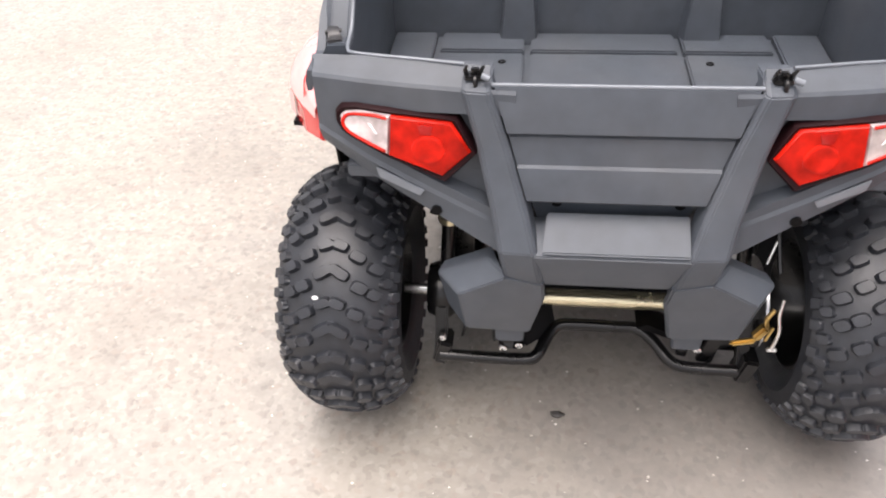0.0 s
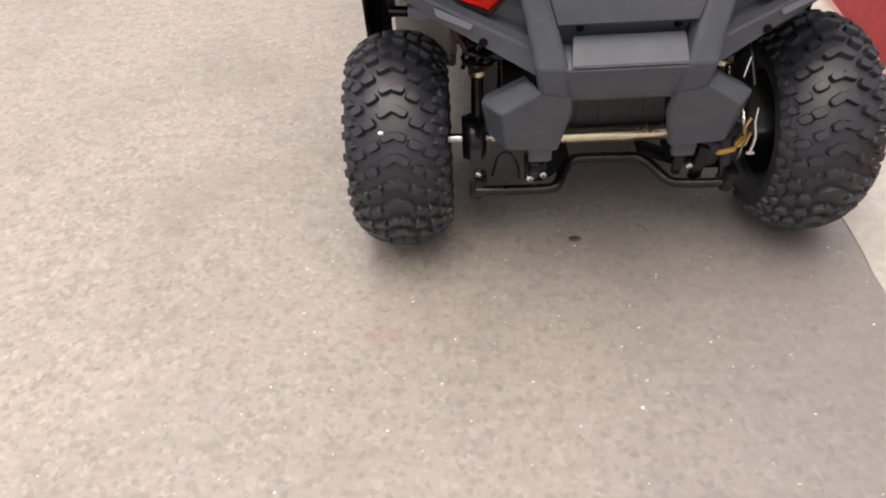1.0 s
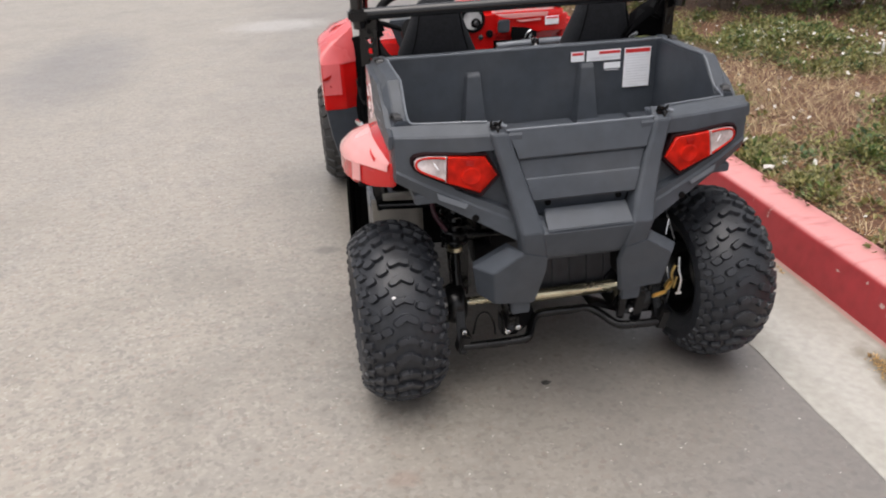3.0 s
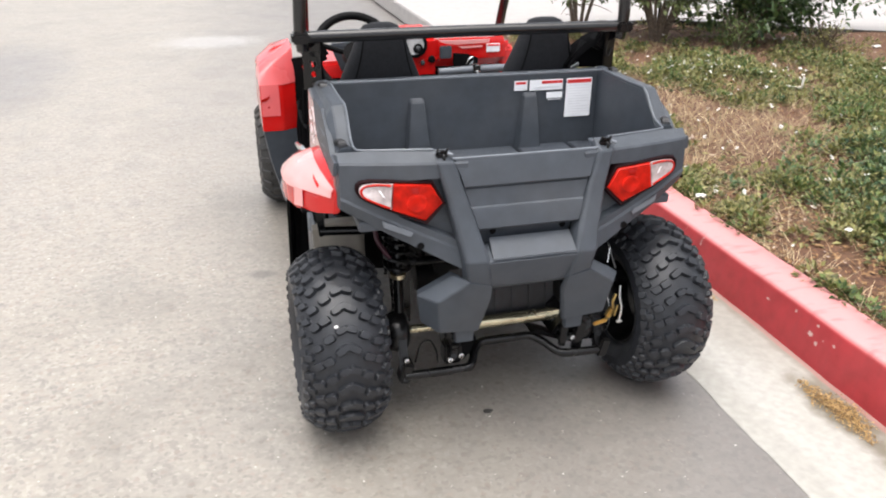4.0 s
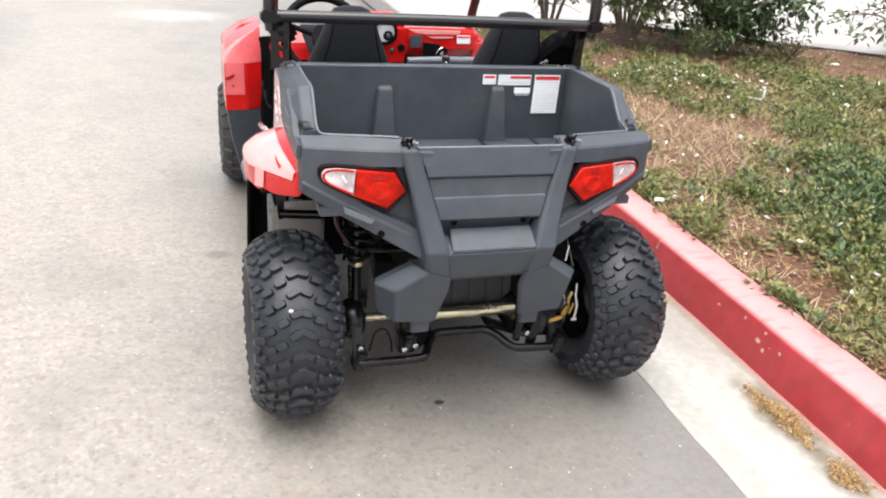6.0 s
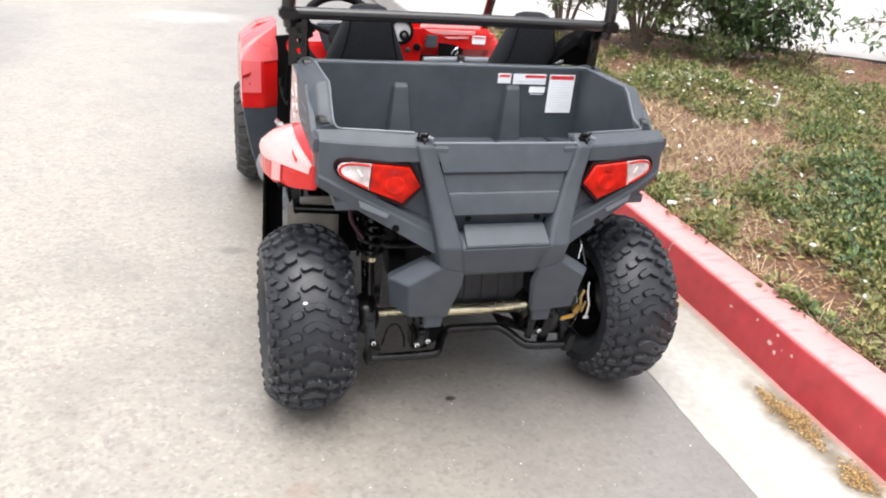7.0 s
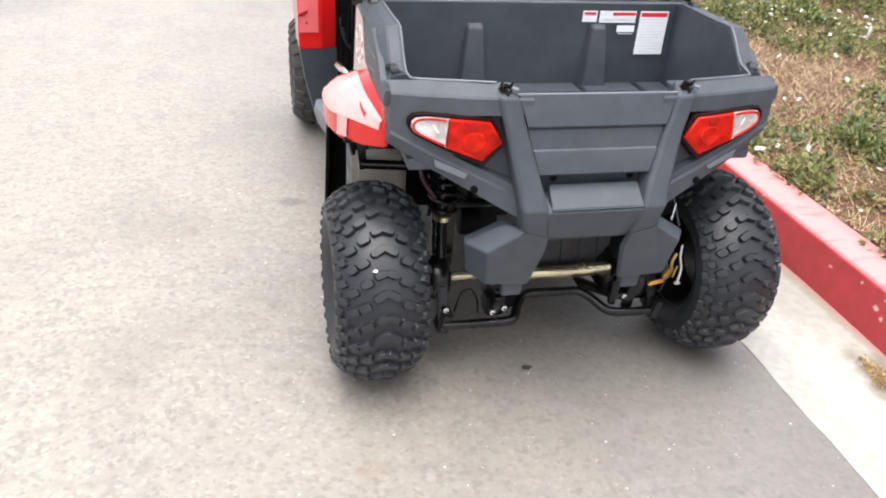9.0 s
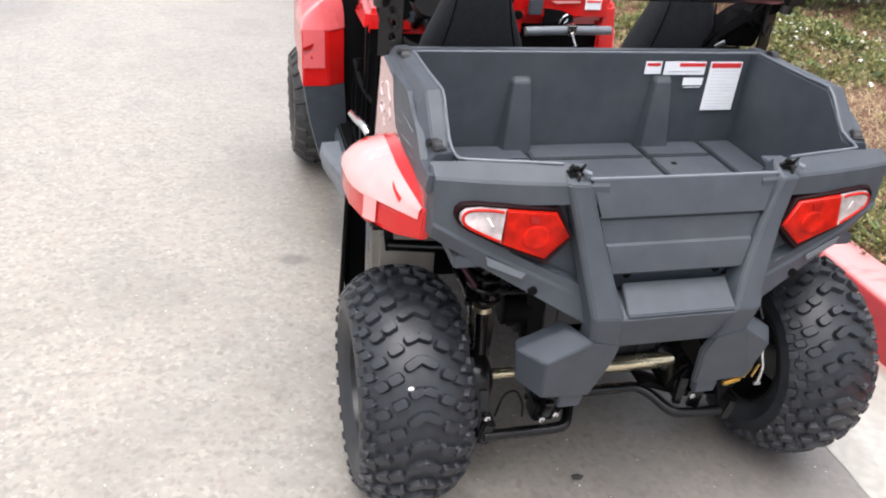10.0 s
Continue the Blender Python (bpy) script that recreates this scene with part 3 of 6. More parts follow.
rear_tyre = tyre_mesh("rear_tyre", REAR_R, REAR_W, 0.127, 30)
front_tyre = tyre_mesh("front_tyre", FRONT_R, FRONT_W, 0.102, 22, False)
front_tyre.materials[0] = DUSTY_RUBBER
left_rear = wheel(-1, -0.012, TRACK_R, REAR_R, REAR_W, 0.127, rear_tyre, "wide rear wheel with knobbly balloon tyre")
wheel(1, -0.012, TRACK_R, REAR_R, REAR_W, 0.127, rear_tyre, "wide rear wheel with knobbly balloon tyre beside the kerb")
for _s in (-1, 1):
    wheel(_s, WHEELBASE, TRACK_F, FRONT_R, FRONT_W, 0.102, front_tyre, "narrower front wheel with bar-tread tyre")
# a bright chip stuck to one tread block of the rear tyre
chip = bmesh.new()
bmesh.ops.create_icosphere(chip, subdivisions=2, radius=0.006)
bmesh.ops.scale(chip, vec=(1.0, 0.55, 0.8), verts=chip.verts)
bmesh.ops.translate(chip, vec=(-0.4835 + TRACK_R, -0.196, 0.4 - REAR_R), verts=chip.verts)
part("paint_chip", chip, WHITE_INK, left_rear, "bright white fleck stuck on the tread")

# ---- cargo bed ----
bed = new("cargo_bed")
bed.parent = buggy
tagged(bed, "dark grey grained plastic cargo box, empty")
FLOOR_Z, WALL_Y, BED_X, WALL_TOP = 0.64, 0.30, 0.405, 0.868
part("bed_floor", box((0, 0.0885, FLOOR_Z - 0.012), (0.82, 0.483, 0.024), w=0.003), PLASTIC, bed)
# raised floor panels with grooves between them
for x0, x1 in ((-0.398, -0.316), (-0.304, -0.146), (-0.134, 0.134), (0.146, 0.304), (0.316, 0.398)):
    for y0, y1 in ((-0.143, 0.21), (0.221, 0.296)):
        if abs(x0 + x1) < 0.6:
            part("floor_panel", box(((x0 + x1) / 2, (y0 + y1) / 2, FLOOR_Z + 0.004), (x1 - x0, y1 - y0, 0.016), w=0.003), PLASTIC, bed)
    if abs(x0 + x1) > 0.6:
        part("floor_panel", box(((x0 + x1) / 2, 0.0765, FLOOR_Z + 0.004), (x1 - x0, 0.439, 0.016), w=0.003), PLASTIC, bed)
for _s in (-1, 1):
    part("drain_plug", lathe([(0.0075, 0), (0.0075, 0.007), (0.004, 0.008), (0.001, 0.0)], 14, "z", (_s * 0.185, 0.173, FLOOR_Z + 0.006)), BLACK_PLASTIC, bed)
part("front_wall", slab([(-0.44, WALL_Y, 0.60), (0.44, WALL_Y, 0.60), (0.425, WALL_Y + 0.004, WALL_TOP), (-0.425, WALL_Y + 0.004, WALL_TOP)], 0.03, 0.006), PLASTIC, bed)
for x in (-0.158, 0.183):
    lo, hi, z0, z1 = 0.034, 0.019, FLOOR_Z, 0.812
    ring = lambda z, half, d: [(x - half - 0.006, WALL_Y + 0.003, z), (x - half, WALL_Y - d, z), (x + half, WALL_Y - d, z), (x + half + 0.006, WALL_Y + 0.003, z)]
    part("rib", loft([ring(z0, lo, 0.034), ring(z1 - 0.01, hi, 0.014), ring(z1, hi - 0.003, 0.004)], w=0.002), PLASTIC, bed)


def label_plate(x0, x1, z0, z1, red, bars, note):
    y = WALL_Y - 0.0005
    lab = part("warning_label", box(((x0 + x1) / 2, y - 0.0008, (z0 + z1) / 2), (x1 - x0, 0.0016, z1 - z0), w=0.0004), WHITE_LABEL, bed, note)
    if red:
        a, b, h = red
        part("red_band", box((lerp(x0, x1, (a + b) / 2), y - 0.002, z1 - h / 2 - 0.0035), ((x1 - x0) * (b - a), 0.0008, h), w=0), RED_INK, lab)
    for k in range(bars):
        zz = lerp(z1 - 0.022, z0 + 0.008, k / max(bars - 1, 1))
        wide = (x1 - x0) * (0.82 if k % 4 != 3 else 0.5)
        part("text_bar", box((x0 + (x1 - x0) * 0.09 + wide / 2, y - 0.002, zz), (wide, 0.0006, 0.0022), w=0), GREY_INK, lab)


label_plate(0.3, 0.383, 0.729, 0.846, (0.04, 0.96, 0.011), 12, "tall white warning sticker with a red band")
label_plate(0.183, 0.288, 0.815, 0.846, (0.36, 0.98, 0.008), 2, "wide white warning sticker with a red band")
label_plate(0.135, 0.176, 0.817, 0.846, (0.1, 0.9, 0.007), 1, "small white sticker with a red band")
label_plate(0.238, 0.289, 0.79, 0.808, None, 1, "small plain white sticker")


def rail_z(y):
    """Height of the bed's side rail, falling at the rear."""
    if y > 0.24:
        return 0.866
    if y > 0.03:
        return lerp(0.872, 0.866, (y - 0.03) / 0.21)
    return lerp(0.797, 0.872, max((y + 0.05) / 0.08, 0) ** 0.9)


for s in (-1, 1):
    ys = (-0.075, -0.05, -0.03, -0.005, 0.03, 0.1, 0.2, 0.27, 0.325)
    rings = []
    for y in ys:
        z = rail_z(y)
        rings.append([(0.402, y, z), (0.409, y, z + 0.007), (0.436, y, z + 0.005), (0.452, y, z - 0.02), (0.446, y, z - 0.05), (0.415, y, z - 0.055), (0.415, y, 0.63), (0.402, y, 0.63)])
    part("side_rail", sided(s, loft(rings, w=0.002)), PLASTIC, bed)
    # outer body side, red, with the stepped grey trim under the rail
    skin = [(0.457, y, z) for y, z in ((-0.1, 0.69), (0.0, 0.69), (0.2, 0.66), (0.41, 0.62), (0.36, 0.846), (0.19, 0.85), (0.05, 0.835), (-0.02, 0.775), (-0.1, 0.76))]
    panel = part("side_panel", sided(s, slab(skin, 0.012, 0.003)), SKIN_PINK, buggy, "red side panel of the cargo box, paled by painted sky sheen")
    low = [(-0.125, 0.752), (-0.06, 0.748), (-0.016, 0.75), (0.08, 0.752), (0.15, 0.76), (0.182, 0.8), (0.195, 0.845), (0.3, 0.852)]
    rings = []
    for y, z in low:
        up = max(rail_z(y) - 0.012, z + 0.006)
        rings.append([(0.455, y, z), (0.462, y, z), (0.4625, y, lerp(z, up, 0.5)), (0.4588, y, up), (0.445, y, up)])
    trim = part("side_trim", sided(s, loft(rings)), PLASTIC, buggy)
    for pts, w in (([(0.152, 0.785), (0.101, 0.788)], 0.0015), ([(0.102, 0.812), (-0.005, 0.813)], 0.0013), ([(0.096, 0.768), (0.04, 0.777), (-0.008, 0.785)], 0.0018), ([(0.03, 0.762), (-0.02, 0.768)], 0.0013)):
        part("white_streak", sided(s, tube([(0.4622, y, z) for y, z in pts], [w * 0.4, w][:2] if len(pts) == 2 else [w * 0.5, w, w * 0.4], 5, 3)), LIGHT_PLASTIC, trim, "pale worn streak")
    curl = [[(0.285, 0.808), (0.262, 0.806), (0.25, 0.79), (0.236, 0.782), (0.246, 0.765), (0.232, 0.75), (0.25, 0.735)], [(0.33, 0.79), (0.345, 0.776), (0.33, 0.764), (0.31, 0.77)], [(0.325, 0.75), (0.338, 0.738), (0.318, 0.728), (0.3, 0.736), (0.305, 0.75)], [(0.3, 0.722), (0.29, 0.708), (0.275, 0.716)]]
    for pts in curl:
        part("white_swirl", sided(s, tube([(0.458, y, z) for y, z in pts], 0.0011, 6, 4)), WHITE_INK, panel, "white curled graphic")


def hinge_clip(at, turn):
    """A low rounded clip let into the side rail, with a short pin through it."""
    arc = [(0.02 * math.cos(math.pi * k / 8), 0.013 * math.sin(math.pi * k / 8)) for k in range(9)]
    hump = hull([(x, y, z) for x, z in arc for y in (-0.009, 0.009)], 0.002)
    clip = part("hinge_clip", joined(hump, box((0, 0, 0.001), (0.052, 0.024, 0.005), w=0.002)), DULL_STEEL, bed, "low dark plastic hinge clip")
    clip.matrix_basis = Matrix.Translation(at) @ Matrix.Rotation(turn, 4, "Z")
    part("pin", tube([(0.0, -0.013, 0.006), (0.0, 0.013, 0.006)], 0.0035, 8, 1), BLACK_METAL, clip)


def latch(at):
    """A small black tailgate latch with two prongs and a pin."""
    m = Matrix.Translation(at)
    lat = part("latch", joined(
        box((0, 0.001, 0.003), (0.03, 0.022, 0.006), w=0.002),
        box((0.001, 0.002, 0.010), (0.013, 0.010, 0.012), w=0.002),
        tube([(-0.011, -0.001, 0.004), (-0.013, -0.006, 0.015), (-0.010, -0.008, 0.024)], [0.004, 0.0034, 0.002], 7, 3),
        tube([(0.009, 0.0, 0.006), (0.011, -0.005, 0.016), (0.015, -0.006, 0.023)], [0.004, 0.0034, 0.002], 7, 3),
        tube([(0.002, -0.008, 0.005), (0.002, -0.014, 0.004), (0.002, -0.016, -0.006)], [0.0045, 0.004, 0.003], 7, 3)), BLACK_METAL, bed, "small black plastic latch with two prongs")
    lat.matrix_basis = m @ Matrix.Diagonal((0.95, 0.95, 0.95, 1))
    part("pin", tube([(0.012, -0.012, 0.01), (0.024, -0.016, 0.007)], 0.005, 8, 1), LIGHT_PLASTIC, lat)


for s in (-1, 1):
    latch((s * 0.209, -0.15, 0.79))
    hinge_clip((s * 0.432, -0.045, 0.803), s * 1.3)
    hinge_clip((s * 0.428, 0.262, 0.869), s * 1.5)

# thin pale tube round the top of the box: the edge's highlight, painted
for s in (-1, 1):
    edge = [(0.0, 0.288, 0.8695), (0.3, 0.288, 0.8695), (0.4, 0.284, 0.8705), (0.4045, 0.26, 0.872), (0.4045, 0.1, 0.8745), (0.4045, 0.032, 0.877), (0.4045, -0.002, 0.85), (0.4045, -0.04, 0.812), (0.403, -0.085, 0.802), (0.385, -0.102, 0.802), (0.3, -0.117, 0.802), (0.225, -0.131, 0.802)]
    part("rim_highlight", sided(s, tube(edge, 0.0028, 7, 2)), LIGHT_PLASTIC, bed, "pale line along the top edge, a painted highlight")

# ---- tailgate and rear body ----
# middle panel: horizontal relief, recess, step plate and bumper centre, in one section
gate = [(-0.15, 0.776), (-0.155, 0.784), (-0.165, 0.784), (-0.174, 0.758), (-0.184, 0.7215), (-0.1745, 0.719), (-0.1745, 0.7145), (-0.178, 0.712), (-0.1875, 0.671), (-0.193, 0.668), (-0.198, 0.654), (-0.206, 0.619), (-0.2, 0.613), (-0.176, 0.61), (-0.17, 0.56)]
gate_back = [(-0.15, 0.558), (-0.148, 0.64), (-0.147, 0.7), (-0.147, 0.76)]


def gate_half(z):
    return lerp(0.118, 0.185, (z - 0.58) / 0.22)


rings = []
for f in (-1, -0.985, 0.985, 1):
    rings.append([(f * gate_half(z), y, z) for y, z in gate + gate_back])
tailgate = part("tailgate", loft(rings), PLASTIC, buggy, "dark grey ribbed plastic tailgate")
# the painted edge highlight, carried on across the tailgate top
part("gate_highlight", tube([(-0.185, -0.16, 0.785), (0, -0.161, 0.785), (0.185, -0.16, 0.785)], 0.0035, 8, 3), LIGHT_PLASTIC, tailgate)
for x in (-0.084, 0.1):
    part("bolt_recess", lathe([(0.008, 0.004), (0.008, -0.001), (0.001, -0.001), (0.001, 0.004)], 14, "y", (x, -0.177, 0.597)), BLACK_PLASTIC, tailgate)

bumper_profile = [(-0.172, 0.565), (-0.19, 0.568), (-0.244, 0.5485), (-0.249, 0.546), (-0.2475, 0.54), (-0.236, 0.50), (-0.223, 0.468), (-0.2, 0.45), (-0.17, 0.447), (-0.15, 0.5)]
bumper = part("rear_bumper", loft([[(f * (0.125 if z > 0.5 else 0.13), y, z) for y, z in bumper_profile] for f in (-1, -0.6, 0.6, 1)], w=0.002), PLASTIC, buggy, "dark grey plastic bumper with a flat step plate")
part("step_plate", hull([(-0.098, -0.191, 0.589), (0.114, -0.191, 0.589), (-0.104, -0.2475, 0.5535), (0.114, -0.2475, 0.5535), (-0.104, -0.2478, 0.549), (0.114, -0.2478, 0.549), (-0.099, -0.189, 0.56), (0.113, -0.189, 0.56)], 0.002), PLASTIC, bumper, "flat grey step plate set between two straps")

for s in (-1, 1):
    # diagonal strap from the latch down to the bumper
    strap = []
    for z, xa, xb, y in ((0.792, 0.183, 0.231, -0.15), (0.78, 0.182, 0.23, -0.177), (0.70, 0.155, 0.207, -0.194), (0.60, 0.124, 0.184, -0.226), (0.55, 0.109, 0.174, -0.25), (0.50, 0.1, 0.165, -0.2435), (0.46, 0.095, 0.162, -0.229)):
        strap.append([(xa, y + 0.05, z), (xa + 0.002, y + 0.006, z), (xa + 0.009, y, z), (xb - 0.009, y + 0.003, z), (xb - 0.002, y + 0.01, z), (xb, y + 0.05, z)])
    part("bumper_strap", sided(s, loft(strap, w=0.002)), PLASTIC, buggy)
    # bumper leg and its angular foot
    a, b, c, d = (0.275, -0.168, 0.437), (0.235, -0.226, 0.441), (0.156, -0.242, 0.496), (0.19, -0.19, 0.492)
    e, f, g, h, i = (0.262, -0.155, 0.352), (0.225, -0.204, 0.34), (0.118, -0.193, 0.325), (0.096, -0.219, 0.43), (0.1, -0.238, 0.48)
    back = lambda p, k=0.07: (p[0] * 0.97, p[1] + k, p[2])
    leg = joined(hull([b, c, f, g, h, i, back(b, 0.014), back(c, 0.014), back(f, 0.014), back(g, 0.014), back(h, 0.014), back(i, 0.014)], 0.003), hull([a, b, c, d, e, f, back(a, 0.03), back(d, 0.03), back(e, 0.03)], 0.002))
    foot = part("bumper_foot", sided(s, leg), PLASTIC, buggy, "angular grey bumper foot, hollow behind")
    # black filling that stands for the shade in the hollow foot
    part("foot_shade_fill", sided(s, hull([(0.21, -0.19, 0.36), (0.125, -0.19, 0.345), (0.105, -0.2, 0.43), (0.16, -0.18, 0.48), (0.24, -0.16, 0.44), (0.24, -0.14, 0.37), (0.12, -0.11, 0.36), (0.2, -0.11, 0.36), (0.11, -0.12, 0.45), (0.2, -0.12, 0.45)], 0.004)), BLACK_PLASTIC, foot)
    part("foot_tab", sided(s, slab([(0.128, -0.186, 0.292), (0.176, -0.186, 0.292), (0.18, -0.19, 0.36), (0.124, -0.19, 0.36)], 0.02, 0.003)), PLASTIC, buggy)
    # corner panel round the lamp
    rings = []
    for x, yt, yc, yl, sink in ((0.453, -0.118, -0.116, -0.105, 0), (0.449, -0.134, -0.136, -0.126, 0), (0.37, -0.15, -0.163, -0.158, 0), (0.318, -0.157, -0.172, -0.171, 0), (0.304, -0.159, -0.174, -0.174, 0.01), (0.262, -0.163, -0.18, -0.184, 0.021), (0.2, -0.169, -0.187, -0.2, 0.026), (0.188, -0.1695, -0.188, -0.202, 0.026), (0.179, -0.17, -0.19, -0.204, 0.026), (0.15, -0.171, -0.195, -0.212, 0.02)):
        k = (0.455 - x) / 0.29
        zt, zc, zl = lerp(0.784, 0.778, k), lerp(0.703, 0.56, k), lerp(0.672, 0.515, k)
        edge = max(min((x - 0.2) / 0.2, 1), 0)
        rim_y, rim_z = (lerp(-0.128, -0.098, edge), 0.801) if x > 0.18 else (-0.158, 0.772)
        # the face between the top edge and the crease, sunk beside the lamp
        pu, pl = lerp(0.739, 0.744, k), zc + 0.02
        on_face = lambda z, d: (x, lerp(yc, yt, (z - zc - 0.004) / (zt - zc - 0.007)) + d, z)
        rings.append([(x, rim_y, rim_z - 0.007), (x, rim_y - 0.005, rim_z), (x, rim_y - 0.011, rim_z - 0.004), (x, yt + 0.004, zt + 0.002), (x, yt, zt - 0.003), on_face(pu, 0), on_face(pu - 0.004, sink), on_face(pl + 0.005, sink), on_face(pl, 0), (x, yc, zc + 0.004), (x, yc - 0.004, zc - 0.003), (x, yl, zl), (x, yl + 0.012, zl - 0.004), (x, yl + 0.05, zl + 0.012), (x, yt + (0.045 if x > 0.18 else 0.04), zt - 0.05), (x, rim_y + (0.02 if x > 0.18 else 0.006), 0.76)])
    corner = part("corner_panel", sided(s, loft(rings, w=0.0)), PLASTIC, buggy, "dark grey rear corner panel round the tail lamp")
    for z in (0.63, 0.66):
        x1 = lerp(0.262, 0.3, (z - 0.6) / 0.12)
        part("pocket_rib", sided(s, slab([(0.19, -0.157, z), (0.19, -0.157, z + 0.01), (x1, -0.152, z + 0.01), (x1, -0.152, z)], -0.004, 0.001)), PLASTIC, corner)
    # flush black disc in place of the shade inside a bolt hole
    part("bolt_hole_disc", sided(s, lathe([(0.0085, 0.006), (0.0085, -0.0008), (0.001, -0.0008), (0.001, 0.006)], 16, "y", (0.268, -0.1862, 0.58))), BLACK_PLASTIC, corner)
    part("flat_patch", sided(s, slab([(0.285, -0.1822, 0.617), (0.292, -0.1822, 0.606), (0.355, -0.172, 0.632), (0.359, -0.1705, 0.65)], -0.003, 0.001)), LIGHT_PLASTIC, corner, "lighter grey flat patch")
    # tail lamp: dark bezel, clear outer half, red inner half with a round reflector
    lamp = new("tail_lamp")
    lamp.parent = buggy
    tagged(lamp, "red and clear pointed tail lamp in a black bezel")
    face_y = lambda x: -0.166 + 0.02 * max((x - 0.3) / 0.12, 0) ** 1.6
    tip = [(0.39, 0.699), (0.403, 0.7075), (0.409, 0.7185), (0.408, 0.73), (0.3995, 0.738), (0.378, 0.7415)]
    outline = [(0.33, 0.739), (0.241, 0.731), (0.2135, 0.685), (0.257, 0.645), (0.336, 0.676)] + tip
    cx, cz = 0.316, 0.702
    grow = lambda k, pts: [(cx + (x - cx) * (1 + k / 0.1), cz + (z - cz) * (1 + k / 0.045)) for x, z in pts]
    as3 = lambda pts, d: [(x, face_y(x) - d - (0.735 - z) * 0.14, z) for x, z in pts]
    part("bezel", sided(s, loft([as3(grow(0.0085, outline), -0.04), as3(grow(0.0085, outline), 0.004), as3(grow(0.006, outline), 0.008), as3(grow(0.0005, outline), 0.005)])), BEZEL, lamp)
    redz = [(0.33, 0.739), (0.241, 0.731), (0.2135, 0.685), (0.257, 0.645), (0.336, 0.676)]
    cler = [(0.33, 0.739), (0.336, 0.676)] + tip
    part("red_lens", sided(s, loft([as3(redz, -0.01), as3(redz, 0.006), as3(grow(-0.004, redz), 0.0105)])), LENS_RED, lamp)
    clear = part("clear_lens", sided(s, loft([as3(cler, -0.01), as3(cler, 0.006), as3([(lerp(x, 0.37, 0.1), lerp(z, 0.718, 0.1)) for x, z in cler], 0.0105)])), LENS_CLEAR, lamp, "clear silvered lens")
    rim_line = [(0.336, 0.7355), (0.358, 0.738), (0.38, 0.7375), (0.395, 0.7345), (0.4025, 0.728), (0.404, 0.7195), (0.399, 0.7105), (0.387, 0.703), (0.362, 0.692), (0.34, 0.683)]
    part("red_rim", sided(s, tube([(x, face_y(x) - 0.0105 - (0.735 - z) * 0.14, z) for x, z in rim_line], 0.0027, 7, 4)), LENS_RED, lamp)
    disc = lambda r: [(0.276 + r * math.cos(a), 0.689 + 0.9 * r * math.sin(a)) for a in (2 * math.pi * k / 24 for k in range(24))]
    part("reflector", sided(s, loft([as3(disc(0.025), 0.008), as3(disc(0.0245), 0.0118), as3(disc(0.021), 0.0132), as3(disc(0.017), 0.0118), as3(disc(0.002), 0.0112)])), LENS_RED, lamp)
    dark = [(0.268, 0.727), (0.29, 0.7285), (0.288, 0.714), (0.272, 0.712)]
    part("reflector_window", sided(s, loft([as3(dark, 0.006), as3(dark, 0.0112), as3([(lerp(x, 0.28, 0.3), lerp(z, 0.72, 0.3)) for x, z in dark], 0.0116)])), LENS_DARK, lamp)
    part("bulb_window", sided(s, hull([(0.36, -0.1715, 0.726), (0.39, -0.1625, 0.73), (0.386, -0.165, 0.715), (0.35, -0.1755, 0.708), (0.378, -0.16, 0.72)], 0.001)), GREY_INK, lamp)

